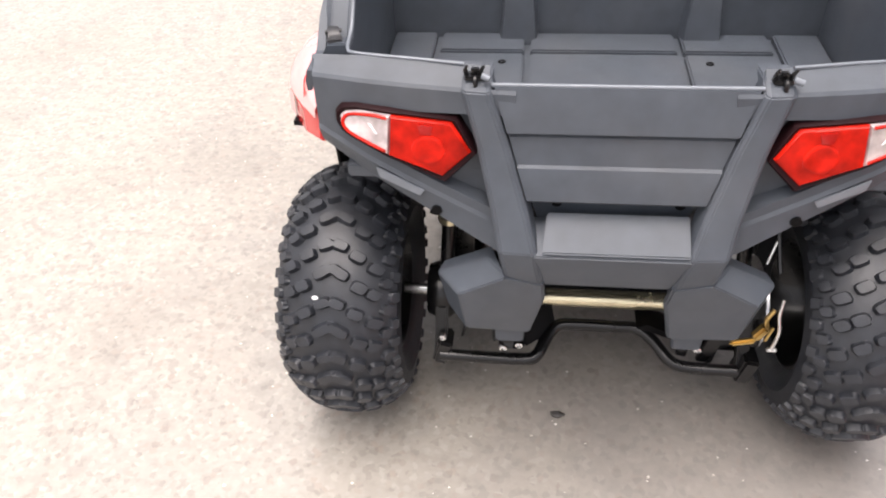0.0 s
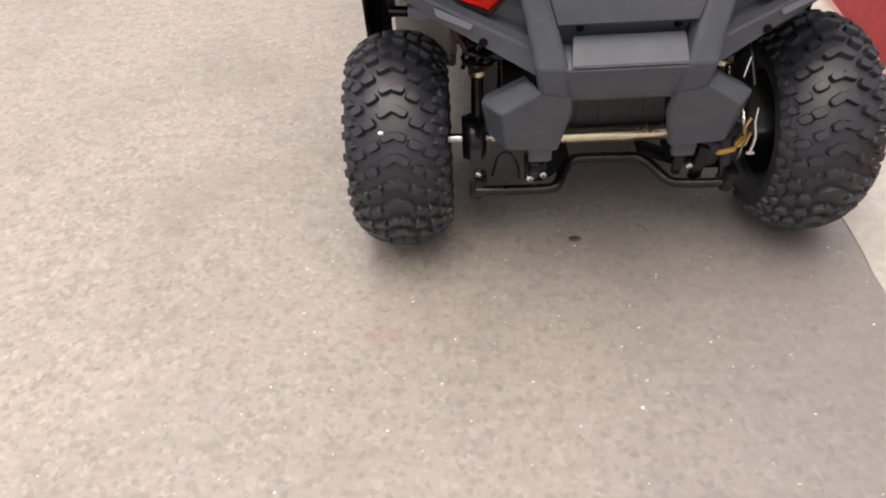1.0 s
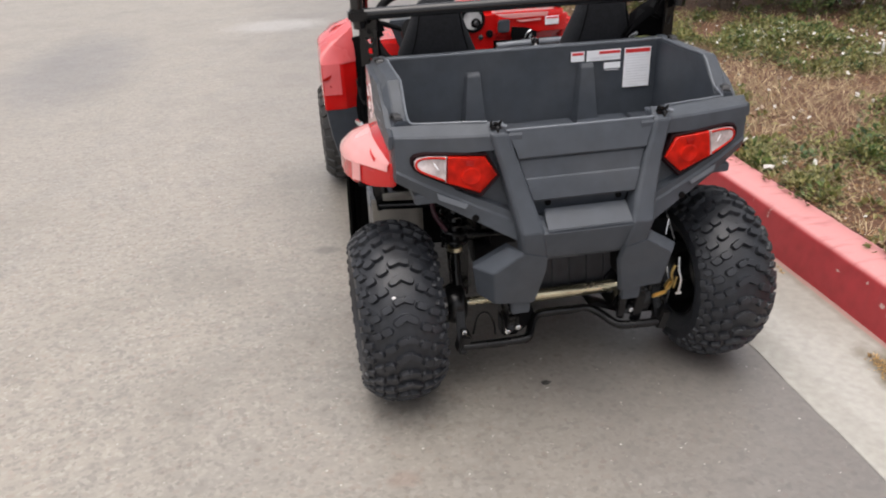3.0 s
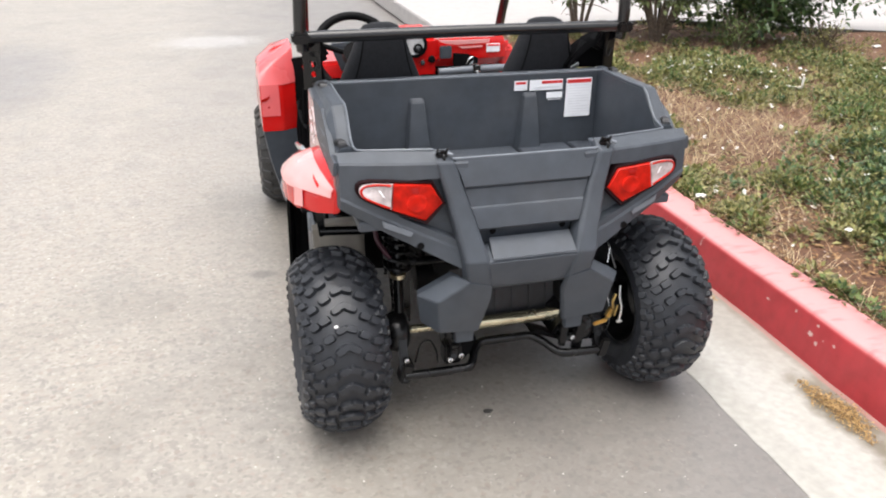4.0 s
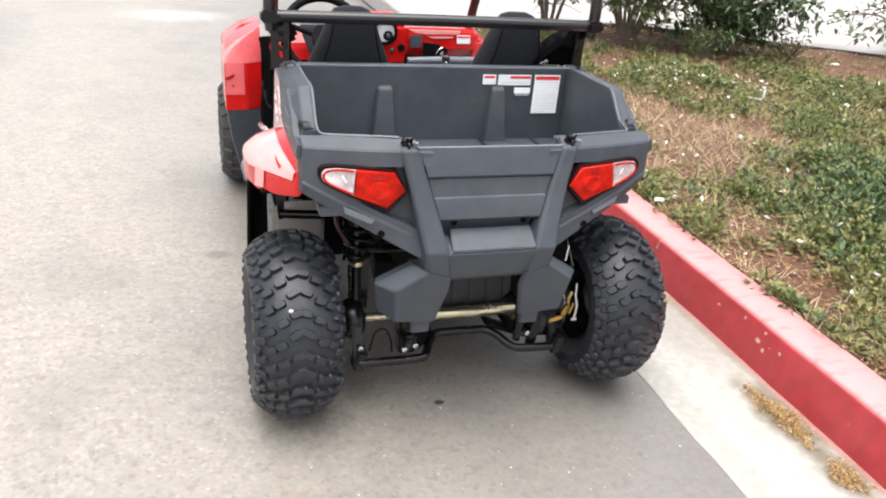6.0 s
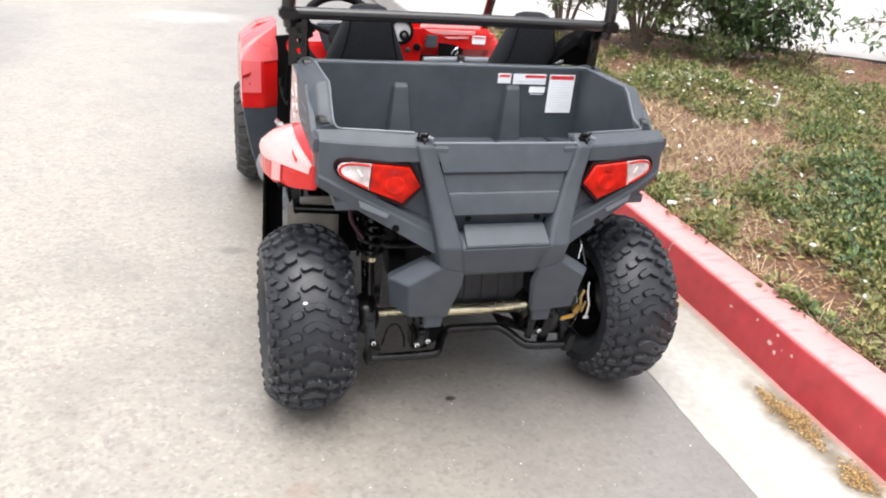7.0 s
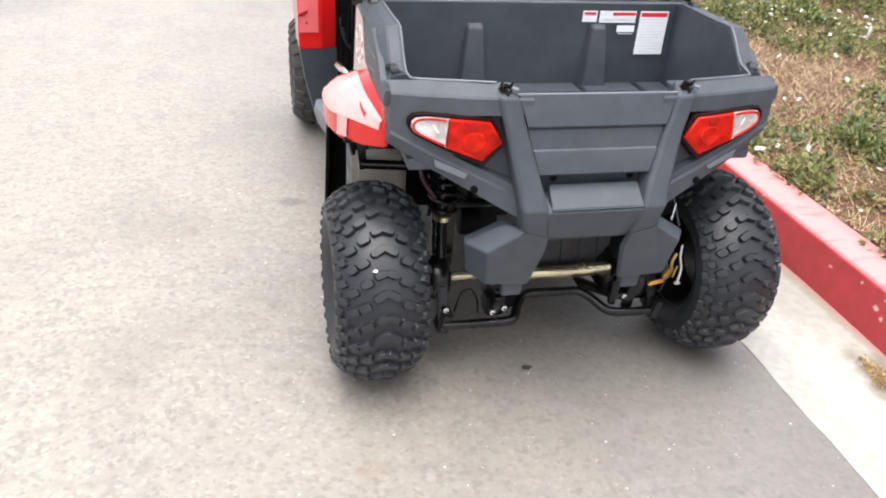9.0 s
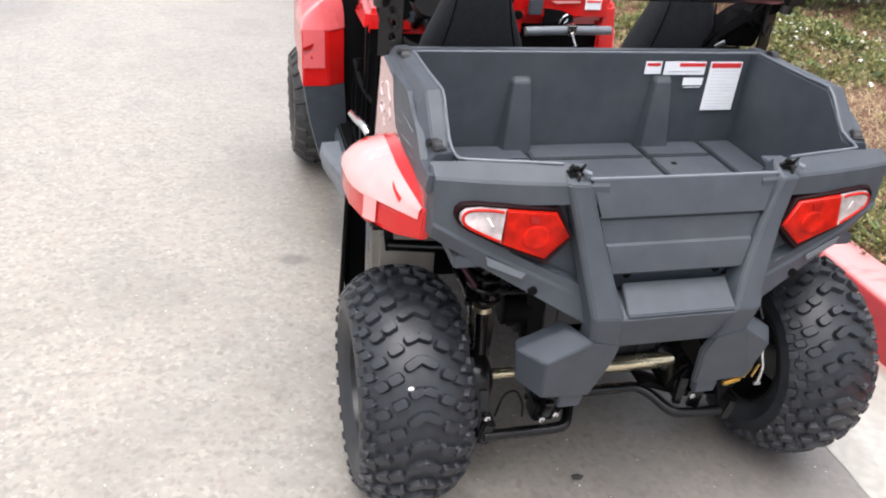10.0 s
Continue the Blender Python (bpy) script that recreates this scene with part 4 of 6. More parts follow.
# ---- rear fenders ----
for s in (-1, 1):
    # stations from the rear to the front: y, height at the body, height of the outer lip, reach
    st = [(-0.105, 0.715, 0.65, 0.458), (-0.06, 0.735, 0.638, 0.495), (0.02, 0.748, 0.625, 0.538), (0.1, 0.75, 0.62, 0.556), (0.18, 0.736, 0.615, 0.558), (0.25, 0.712, 0.612, 0.552), (0.3, 0.688, 0.61, 0.535), (0.335, 0.668, 0.61, 0.5)]

    def fender_ring(y, zi, zo, xo):
        xs, zs, zm = lerp(0.455, xo, 0.66), lerp(zi, zo, 0.26), lerp(zi, zo, 0.56)
        return [Vector(p) for p in ((0.448, y, zi), (xs, y, zs), (xo, y, zm), (xo + 0.002, y, zo), (xo - 0.012, y, zo), (xo - 0.014, y, zm - 0.01), (xs - 0.01, y, zs - 0.014), (0.448, y, zi - 0.014))]
    fender = part("rear_fender", sided(s, loft([fender_ring(*q) for q in st], w=0.003)), RED, buggy, "glossy red rear fender with pale graphics and painted shine")

    def on_fender(y, f):
        """A point just off the fender: f runs 0 to 1 over the top, 1 to 2 over the shoulder, 2 to 3 down the side."""
        for q0, q1 in zip(st, st[1:]):
            if q0[0] <= y <= q1[0]:
                t = (y - q0[0]) / (q1[0] - q0[0])
                r0, r1 = fender_ring(*q0), fender_ring(*q1)
                ring = [u.lerp(v, t) for u, v in zip(r0, r1)]
                k = min(int(f), 2)
                return ring[k].lerp(ring[k + 1], f - k) + Vector((0.0032, 0, 0.0036))

    def decal(outline, material, note, lift=0.0):
        bm = bmesh.new()
        n = 10
        up = Vector((0.6, 0, 0.8)) * lift
        grid = []
        for i in range(n + 1):
            y, f0, f1 = outline(i / n)
            grid.append([bm.verts.new(on_fender(y, lerp(f0, f1, j / 6)) + up) for j in range(7)])
        for i in range(n):
            for j in range(6):
                bm.faces.new((grid[i][j], grid[i][j + 1], grid[i + 1][j + 1], grid[i + 1][j]))
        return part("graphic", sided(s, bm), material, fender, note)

    # pale pink over the fender top: graphic and painted sky reflection in one
    decal(lambda t: (lerp(-0.097, 0.33, t), lerp(0.62, 0.32, min(t * 1.4, 1)), 1.75 + 0.45 * min(t * 2.5, 1) - 0.5 * max(t - 0.85, 0) * 5), PALE_PINK, "pale pink fender graphic with sky reflection painted in")
    decal(lambda t: (lerp(-0.058, -0.012, t), 1.12 - 0.28 * t, 1.13 - 0.28 * t + 0.3 * (1 - t)), RED, "red slash", 0.0016)
    decal(lambda t: (lerp(0.225, 0.25, t), 0.72 - 0.1 * t, 0.74 + 0.18 * (1 - t)), RED, "red slash", 0.0016)
    decal(lambda t: (lerp(-0.012, 0.022, t), 2.0, 2.9), PALE_PINK, "pale pink bar", 0.0004)
    # black inner guard in front of the tyre
    part("inner_guard", sided(s, slab([(0.535, 0.3, 0.62), (0.535, 0.32, 0.26), (0.492, 0.32, 0.26), (0.492, 0.33, 0.62)], 0.02, 0.004)), BLACK_PLASTIC, buggy)
    part("guard_flap", sided(s, slab([(0.548, 0.22, 0.615), (0.55, 0.29, 0.25), (0.54, 0.38, 0.22), (0.51, 0.36, 0.62)], 0.008, 0.002)), BLACK_PLASTIC, buggy)
    part("fender_brace", sided(s, tube([(0.47, 0.13, 0.505), (0.36, 0.1, 0.51), (0.28, 0.05, 0.53)], 0.013, 8, 3)), BLACK_METAL, buggy)
    part("fender_bracket", sided(s, hull([(0.46, 0.14, 0.6), (0.49, 0.14, 0.6), (0.455, 0.13, 0.49), (0.475, 0.13, 0.485), (0.47, 0.16, 0.6), (0.465, 0.15, 0.49)], 0.003)), BLACK_METAL, buggy)
    part("wheel_arch_liner", sided(s, slab([(0.53, -0.02, 0.635), (0.53, 0.3, 0.62), (0.31, 0.34, 0.6), (0.31, -0.05, 0.64)], 0.008, 0.0)), BLACK_PLASTIC, buggy)

# ---- rear running gear ----
axle = part("rear_axle", lathe([(0.018, -0.19), (0.018, 0.19), (0.002, 0.19), (0.002, -0.19)], 24, c=(0.06, 0.0, 0.23)), ZINC, buggy, "yellow zinc plated axle tube")
for x0, x1, m in ((-0.37, -0.25, STEEL), (-0.27, -0.12, ZINC), (0.24, 0.34, ZINC)):
    part("axle_shaft", lathe([(0.012, x0), (0.012, x1), (0.002, x1), (0.002, x0)], 16, c=(0, 0, 0.238)), m, axle)
for s in (-1, 1):
    carrier = part("hub_carrier", sided(s, lathe([(0.045, 0.262), (0.058, 0.275), (0.058, 0.3), (0.05, 0.318), (0.012, 0.318), (0.012, 0.262)], 22, c=(0, 0, 0.24))), BLACK_METAL, buggy)
    part("link_arm", sided(s, hull([(0.275, -0.02, 0.25), (0.3, -0.02, 0.25), (0.278, -0.085, 0.14), (0.3, -0.085, 0.14), (0.275, -0.06, 0.25), (0.3, -0.06, 0.25), (0.278, -0.11, 0.14), (0.3, -0.11, 0.14)], 0.004)), BLACK_METAL, carrier)
    # shock absorber: body, spring, collars
    top, low = Vector((0.268, 0.1, 0.58)), Vector((0.283, 0.0, 0.27))
    shock = part("shock_absorber", sided(s, tube([low, low.lerp(top, 0.5), top], [0.014, 0.014, 0.019], 12, 2)), BLACK_METAL, buggy, "black coil-over shock absorber")
    coil = []
    for k in range(0, 90):
        a = k * 2 * math.pi / 12
        c = low.lerp(top, 0.42 + 0.55 * k / 90)
        coil.append(c + Vector((0.034 * math.cos(a), 0.034 * math.sin(a), 0)))
    part("coil_spring", sided(s, tube(coil, 0.0055, 7, 1)), BLACK_METAL, shock)
    part("spring_collar", sided(s, lathe([(0.022, 0), (0.022, 0.012), (0.01, 0.012), (0.01, 0)], 18, "z", low.lerp(top, 0.38))), ZINC, shock)
# bent black skid bar under the axle
skid = part("skid_bar", tube([(-0.29, -0.1, 0.155), (-0.2, -0.1, 0.153), (-0.125, -0.1, 0.153), (-0.1, -0.092, 0.158), (-0.08, -0.055, 0.174), (-0.06, -0.034, 0.184), (-0.03, -0.03, 0.186), (0.05, -0.03, 0.185), (0.095, -0.032, 0.184), (0.125, -0.055, 0.176), (0.155, -0.09, 0.16), (0.19, -0.1, 0.153), (0.3, -0.1, 0.150)], 0.0125, 12, 4), BLACK_METAL, buggy, "bent black steel skid bar")
for x, y in ((-0.285, -0.09), (0.295, -0.1)):
    part("bar_end_bracket", box((x, y + 0.01, 0.16), (0.03, 0.05, 0.06), Matrix.Rotation(0.25, 4, "Y"), 0.005), BLACK_METAL, skid)
part("cross_beam", hull([(0.09, -0.05, 0.205), (0.09, 0.02, 0.205), (0.2, -0.05, 0.16), (0.2, 0.02, 0.16), (0.11, -0.05, 0.214), (0.24, -0.05, 0.15), (0.24, 0.0, 0.15), (0.1, 0.02, 0.2)], 0.004), BLACK_PLASTIC, buggy)
part("bar_gusset", hull([(-0.125, -0.085, 0.165), (-0.085, -0.06, 0.175), (-0.062, -0.03, 0.19), (-0.07, -0.01, 0.22), (-0.105, -0.02, 0.235), (-0.13, -0.05, 0.225), (-0.12, -0.02, 0.18)], 0.004), BLACK_PLASTIC, skid)
gear = new("gear_case")
gear.parent = buggy
tagged(gear, "black gear case and brackets at the axle")
part("case", joined(hull([(0.15, -0.06, 0.19), (0.24, -0.06, 0.16), (0.25, -0.04, 0.24), (0.2, -0.05, 0.25), (0.15, 0.04, 0.19), (0.24, 0.04, 0.16), (0.25, 0.04, 0.24), (0.2, 0.04, 0.25)], 0.008), lathe([(0.045, 0.0), (0.045, 0.04), (0.02, 0.05), (0.001, 0.05), (0.001, 0.0)], 20, c=(0.215, -0.02, 0.22))), BLACK_METAL, gear)
part("bracket", slab([(0.205, -0.085, 0.155), (0.235, -0.085, 0.15), (0.25, -0.08, 0.23), (0.225, -0.08, 0.24)], 0.012, 0.002), BLACK_METAL, gear)
part("bracket", slab([(0.165, -0.085, 0.17), (0.185, -0.085, 0.165), (0.195, -0.08, 0.235), (0.17, -0.08, 0.24)], 0.012, 0.002), BLACK_METAL, gear)
# sprocket chain guard on one side
chain = new("chain_drive")
chain.parent = buggy
part("sprocket", lathe([(0.075, -0.004), (0.075, 0.004), (0.02, 0.004), (0.02, -0.004)], 30, c=(-0.155, -0.03, 0.235)), BLACK_METAL, chain)
for k in range(16):
    a = math.pi * (0.45 + k / 16 * 1.25)
    part("chain_link", box((-0.155, -0.03 + 0.08 * math.cos(a), 0.235 + 0.08 * math.sin(a)), (0.018, 0.012, 0.012), Matrix.Rotation(-a, 4, "X"), 0.002), BLACK_METAL, chain)
part("chain_adjuster", box((-0.15, -0.06, 0.19), (0.05, 0.05, 0.06), w=0.006), BLACK_METAL, chain)
for p in ((-0.135, -0.1, 0.2), (-0.165, -0.1, 0.19), (-0.285, -0.09, 0.2), (0.2, -0.09, 0.2)):
    part("bolt", lathe([(0.008, 0), (0.008, -0.01), (0.004, -0.012), (0.001, 0)], 6, "y", p), STEEL, chain)
# brake caliper, lever and hose
brake = new("rear_brake")
brake.parent = buggy
tagged(brake, "gold brake caliper with bright lever and cable")
part("brake_disc", lathe([(0.09, 0.311), (0.09, 0.316), (0.03, 0.316), (0.03, 0.311)], 36, c=(0, 0, 0.24)), STEEL, brake)
part("caliper", joined(box((0.292, -0.125, 0.285), (0.016, 0.02, 0.036), Matrix.Rotation(0.5, 4, "Y"), 0.005), box((0.266, -0.125, 0.258), (0.045, 0.012, 0.012), Matrix.Rotation(-0.25, 4, "Y"), 0.004), tube([(0.3, -0.13, 0.3), (0.292, -0.135, 0.325), (0.302, -0.13, 0.345)], 0.0045, 8, 3)), BRASS, brake)
part("lever", tube([(0.312, -0.13, 0.37), (0.309, -0.14, 0.34), (0.313, -0.15, 0.31), (0.307, -0.155, 0.275)], 0.0036, 8, 4), STEEL, brake)
part("lever_foot", box((0.307, -0.155, 0.272), (0.018, 0.008, 0.008), w=0.002), STEEL, brake)
part("link_rod", tube([(0.296, -0.145, 0.285), (0.3, -0.15, 0.32)], 0.003, 6, 1), BRASS, brake)
part("brake_cable", tube([(0.296, -0.12, 0.42), (0.285, -0.05, 0.5), (0.25, 0.05, 0.56)], 0.004, 6, 5), BLACK_METAL, brake)
part("spring_wire", tube([(0.281, -0.107, 0.478), (0.27, -0.12, 0.44)], 0.0022, 6, 1), STEEL, brake)
part("cable_loop", tube([(-0.25, -0.05, 0.16), (-0.235, -0.05, 0.215), (-0.21, -0.05, 0.225), (-0.19, -0.05, 0.19), (-0.185, -0.05, 0.15)], 0.003, 6, 5), BLACK_METAL, brake)
# engine block, guards and airbox seen between wheel and tailgate
engine = part("engine", joined(box((0.0, 0.3, 0.36), (0.34, 0.34, 0.26), w=0.02), box((-0.17, 0.12, 0.44), (0.1, 0.1, 0.09), w=0.02), lathe([(0.045, -0.05), (0.045, 0.05), (0.01, 0.05), (0.01, -0.05)], 18, c=(-0.2, 0.1, 0.43))), ENGINE, buggy, "dull dark engine block under the bed")
for k in range(9):
    part("cooling_fin", box((-0.12 + 0.03 * k, 0.1, 0.37), (0.008, 0.08, 0.14), Matrix.Rotation(0.15, 4, "Y"), 0.002), ENGINE, engine)
# plain black bodies, added to darken the gap between shock and foot
part("dark_gap_plate", slab([(-0.285, 0.07, 0.2), (-0.235, 0.07, 0.22), (-0.225, 0.08, 0.5), (-0.3, 0.08, 0.5)], 0.012, 0.002), BLACK_METAL, buggy)
part("dark_gap_block", joined(hull([(-0.17, 0.04, 0.26), (-0.09, 0.04, 0.26), (-0.19, 0.05, 0.44), (-0.08, 0.05, 0.44), (-0.16, 0.14, 0.28), (-0.09, 0.14, 0.28), (-0.18, 0.14, 0.44), (-0.08, 0.14, 0.44)], 0.012), lathe([(0.04, -0.03), (0.04, 0.03), (0.02, 0.034), (0.001, 0.034), (0.001, -0.03)], 18, c=(-0.19, 0.08, 0.36))), BLACK_PLASTIC, buggy)
# another added black body, closing the bright gap beside the axle
part("dark_gap_block", hull([(0.175, -0.06, 0.165), (0.29, -0.06, 0.16), (0.285, -0.06, 0.225), (0.165, 0.01, 0.185), (0.29, -0.01, 0.175), (0.29, 0.0, 0.275), (0.2, 0.01, 0.285), (0.16, 0.02, 0.25), (0.19, 0.09, 0.19), (0.28, 0.09, 0.19), (0.28, 0.09, 0.27), (0.2, 0.09, 0.27)], 0.006), BLACK_METAL, buggy)
flap = part("mud_flap", slab([(-0.13, 0.055, 0.44), (-0.13, 0.02, 0.2), (0.2, 0.02, 0.2), (0.2, 0.055, 0.44)], 0.008, 0.002), RUBBER, buggy)
for k in range(6):
    x = -0.1 + 0.052 * k
    part("flap_rib", slab([(x, 0.052, 0.435), (x, 0.0175, 0.21), (x + 0.024, 0.0175, 0.21), (x + 0.024, 0.052, 0.435)], 0.006, 0.002), RUBBER, flap)
part("air_box", box((-0.4, 0.3, 0.375), (0.15, 0.07, 0.17), w=0.016), GREY_BOX, buggy, "greyish tan plastic box")
part("wiring_sleeve", tube([(-0.32, 0.1, 0.56), (-0.33, 0.06, 0.5), (-0.3, 0.03, 0.45)], 0.007, 8, 4), HARNESS, buggy)
part("frame_rail", joined(tube([(-0.25, 0.02, 0.5), (-0.2, 0.1, 0.42), (-0.2, 0.5, 0.3)], 0.016, 10, 3), tube([(0.25, 0.02, 0.5), (0.2, 0.1, 0.42), (0.2, 0.5, 0.3)], 0.016, 10, 3), tube([(-0.28, 0.06, 0.42), (-0.1, 0.05, 0.42), (0.28, 0.06, 0.42)], 0.013, 10, 3), tube([(-0.32, 0.18, 0.58), (0.32, 0.18, 0.58)], 0.015, 10, 1)), BLACK_METAL, buggy)
for s in (-1, 1):
    part("swing_arm", sided(s, tube([(0.2, 0.55, 0.24), (0.22, 0.2, 0.23), (0.285, 0.02, 0.235)], 0.022, 10, 3)), BLACK_METAL, buggy)
# plain black block below the cab, added to keep light out
part("underbody_block", hull([(-0.3, 0.45, 0.2), (0.3, 0.45, 0.2), (-0.3, 1.55, 0.2), (0.3, 1.55, 0.2), (-0.33, 0.45, 0.42), (0.33, 0.45, 0.42), (-0.26, 1.9, 0.42), (0.26, 1.9, 0.42), (-0.26, 1.9, 0.3), (0.26, 1.9, 0.3)], 0.02), BLACK_PLASTIC, buggy)

# ---- cab ----
for s in (-1, 1):
    part("rocker_panel", sided(s, loft([[(0.33, y, 0.2), (0.43, y, 0.22), (0.445, y, 0.27), (0.43, y, 0.31), (0.33, y, 0.32)] for y in (0.4, 0.7, 1.0, 1.3)], w=0.006)), PLASTIC, buggy)
    part("running_board", sided(s, hull([(0.43, 1.2, 0.29), (0.505, 1.19, 0.29), (0.51, 1.14, 0.275), (0.5, 1.1, 0.225), (0.455, 1.0, 0.235), (0.455, 1.02, 0.285), (0.44, 0.72, 0.3), (0.445, 0.72, 0.24), (0.4, 0.72, 0.22), (0.42, 1.2, 0.21)], 0.008)), LIGHT_PLASTIC, buggy, "pale grey foot board edge")
    # front fender: red upper, dark grey lower rear piece
    red = loft([[(0.36, y, zi), (0.43, y, zi - 0.02), (xo, y, zs), (xo + 0.004, y, zo), (xo - 0.02, y, zo + 0.005), (0.42, y, zi - 0.06), (0.36, y, zi - 0.06)] for y, zi, zs, zo, xo in ((1.44, 0.772, 0.69, 0.5, 0.503), (1.55, 0.765, 0.69, 0.505, 0.503), (1.7, 0.74, 0.66, 0.505, 0.498), (1.9, 0.66, 0.58, 0.48, 0.475))], w=0.006)
    ff = part("front_fender", sided(s, moved(red)), RED, buggy, "glossy red front fender")
    ring = lambda z, yb: [(0.366, 1.46, z), (0.366, yb + 0.035, z), (0.423, yb, z), (0.503, yb, z), (0.507, yb + 0.006, z), (0.507, 1.46, z)]
    part("fender_back", sided(s, moved(loft([ring(z, yb) for z, yb in ((0.455, 1.262), (0.52, 1.266), (0.6, 1.278), (0.64, 1.288))], w=0.004))), RED, ff)
    # dome and patch in pink: the reflected sky painted on the red fender
    part("fender_dome", sided(s, moved(hull([(0.364, 1.32, 0.634), (0.42, 1.284, 0.634), (0.508, 1.284, 0.634), (0.509, 1.5, 0.63), (0.364, 1.5, 0.63), (0.506, 1.303, 0.665), (0.498, 1.325, 0.692), (0.46, 1.325, 0.712), (0.42, 1.33, 0.733), (0.385, 1.338, 0.755), (0.366, 1.36, 0.765), (0.498, 1.5, 0.705), (0.44, 1.5, 0.745), (0.366, 1.5, 0.778)], 0.012))), PINK_SHINE, ff)
    part("fender_pink_patch", sided(s, moved(slab([(0.434, 1.2625, 0.518), (0.504, 1.2625, 0.518), (0.504, 1.2745, 0.6), (0.504, 1.284, 0.637), (0.434, 1.284, 0.637), (0.434, 1.2745, 0.6)], 0.003, 0.0))), PINK_SHINE, ff, "pale pink fender graphic with sky reflection painted in")
    part("slash", sided(s, moved(slab([(0.506, 1.2685, 0.574), (0.506, 1.2695, 0.582), (0.47, 1.2715, 0.598), (0.472, 1.2705, 0.588), (0.484, 1.269, 0.577)], -0.002, 0.0))), LENS_DARK, ff, "dark red slash mark")
    part("slash", sided(s, moved(slab([(0.472, 1.2665, 0.548), (0.482, 1.2665, 0.55), (0.477, 1.2675, 0.558)], -0.002, 0.0))), LENS_DARK, ff, "dark red fleck")
    part("fender_extension", sided(s, moved(slab([(0.35, 1.29, 0.2), (0.45, 1.25, 0.2), (0.485, 1.257, 0.34), (0.503, 1.264, 0.456), (0.423, 1.264, 0.456), (0.366, 1.298, 0.456)], 0.014, 0.0))), PLASTIC, ff)
    # roll cage
    ROLL_Y = 0.315
    hoop = part("roll_cage_post", sided(s, tube([(0.468, ROLL_Y + 0.005, 0.955), (0.473, ROLL_Y, 1.0), (0.472, ROLL_Y, 1.06), (0.462, ROLL_Y + 0.01, 1.2), (0.43, ROLL_Y + 0.05, 1.4)], 0.0175, 14, 5)), CAGE_BLACK, buggy, "black tubular roll cage post")
    part("roof_rail", sided(s, tube([(0.43, ROLL_Y + 0.05, 1.4), (0.41, ROLL_Y + 0.2, 1.44), (0.4, 0.8, 1.43), (0.39, 0.93, 1.32), (0.38, 1.09, 0.96), (0.376, 1.16, 0.78)], 0.0175, 14, 5)), CAGE_BLACK, buggy, "black roof rail and windscreen post")
    part("clamp", sided(s, box((0.474, ROLL_Y, 0.99), (0.05, 0.05, 0.03), w=0.006)), BLACK_METAL, hoop)


def holed_plate(x, y, z0, z1, half, n, t):
    """A flat steel strip with a row of round holes through it."""
    bm = bmesh.new()
    hgt = (z1 - z0) / n
    k = 16
    for c in range(n):
        cz = z0 + hgt * (c + 0.5)
        ring = {}
        for d in (0, 1):
            o, q = [], []
            for i in range(k):
                a = 2 * math.pi * i / k
                ca, sa = math.cos(a), math.sin(a)
                m = max(abs(ca), abs(sa))
                o.append(bm.verts.new((x + d * t, y + half * ca / m, cz + hgt / 2 * sa / m)))
                q.append(bm.verts.new((x + d * t, y + half * 0.3 * (ca - 0.5), cz + half * 0.34 * sa)))
            ring[d] = (o, q)
        for i in range(k):
            j = (i + 1) % k
            for d in (0, 1):
                o, q = ring[d]
                bm.faces.new((o[i], o[j], q[j], q[i]))
            bm.faces.new((ring[0][1][i], ring[0][1][j], ring[1][1][j], ring[1][1][i]))
            bm.faces.new((ring[0][0][i], ring[0][0][j], ring[1][0][j], ring[1][0][i]))
    bmesh.ops.remove_doubles(bm, verts=bm.verts, dist=0.0002)
    return bm


for s in (-1, 1):
    if s < 0:
        pl = holed_plate(0.0, 0.0, -0.055, 0.085, 0.025, 5, 0.006)
    else:
        pl = box((0.003, 0, -0.022), (0.006, 0.04, 0.215), w=0.002)
    bmesh.ops.transform(pl, matrix=Matrix.Translation((0.444, 0.335, 0.9)) @ Matrix.Rotation(radians(-72), 4, "Z"), verts=pl.verts)
    part("belt_bracket", sided(s, pl), BLACK_METAL, buggy, "dark steel strip with a row of small holes" if s < 0 else "")
part("rear_cage_bar", tube([(-0.474, ROLL_Y, 0.99), (0, ROLL_Y, 0.992), (0.474, ROLL_Y, 0.99)], 0.0165, 16, 2), CAGE_BLACK, buggy, "black cage bar behind the seats")

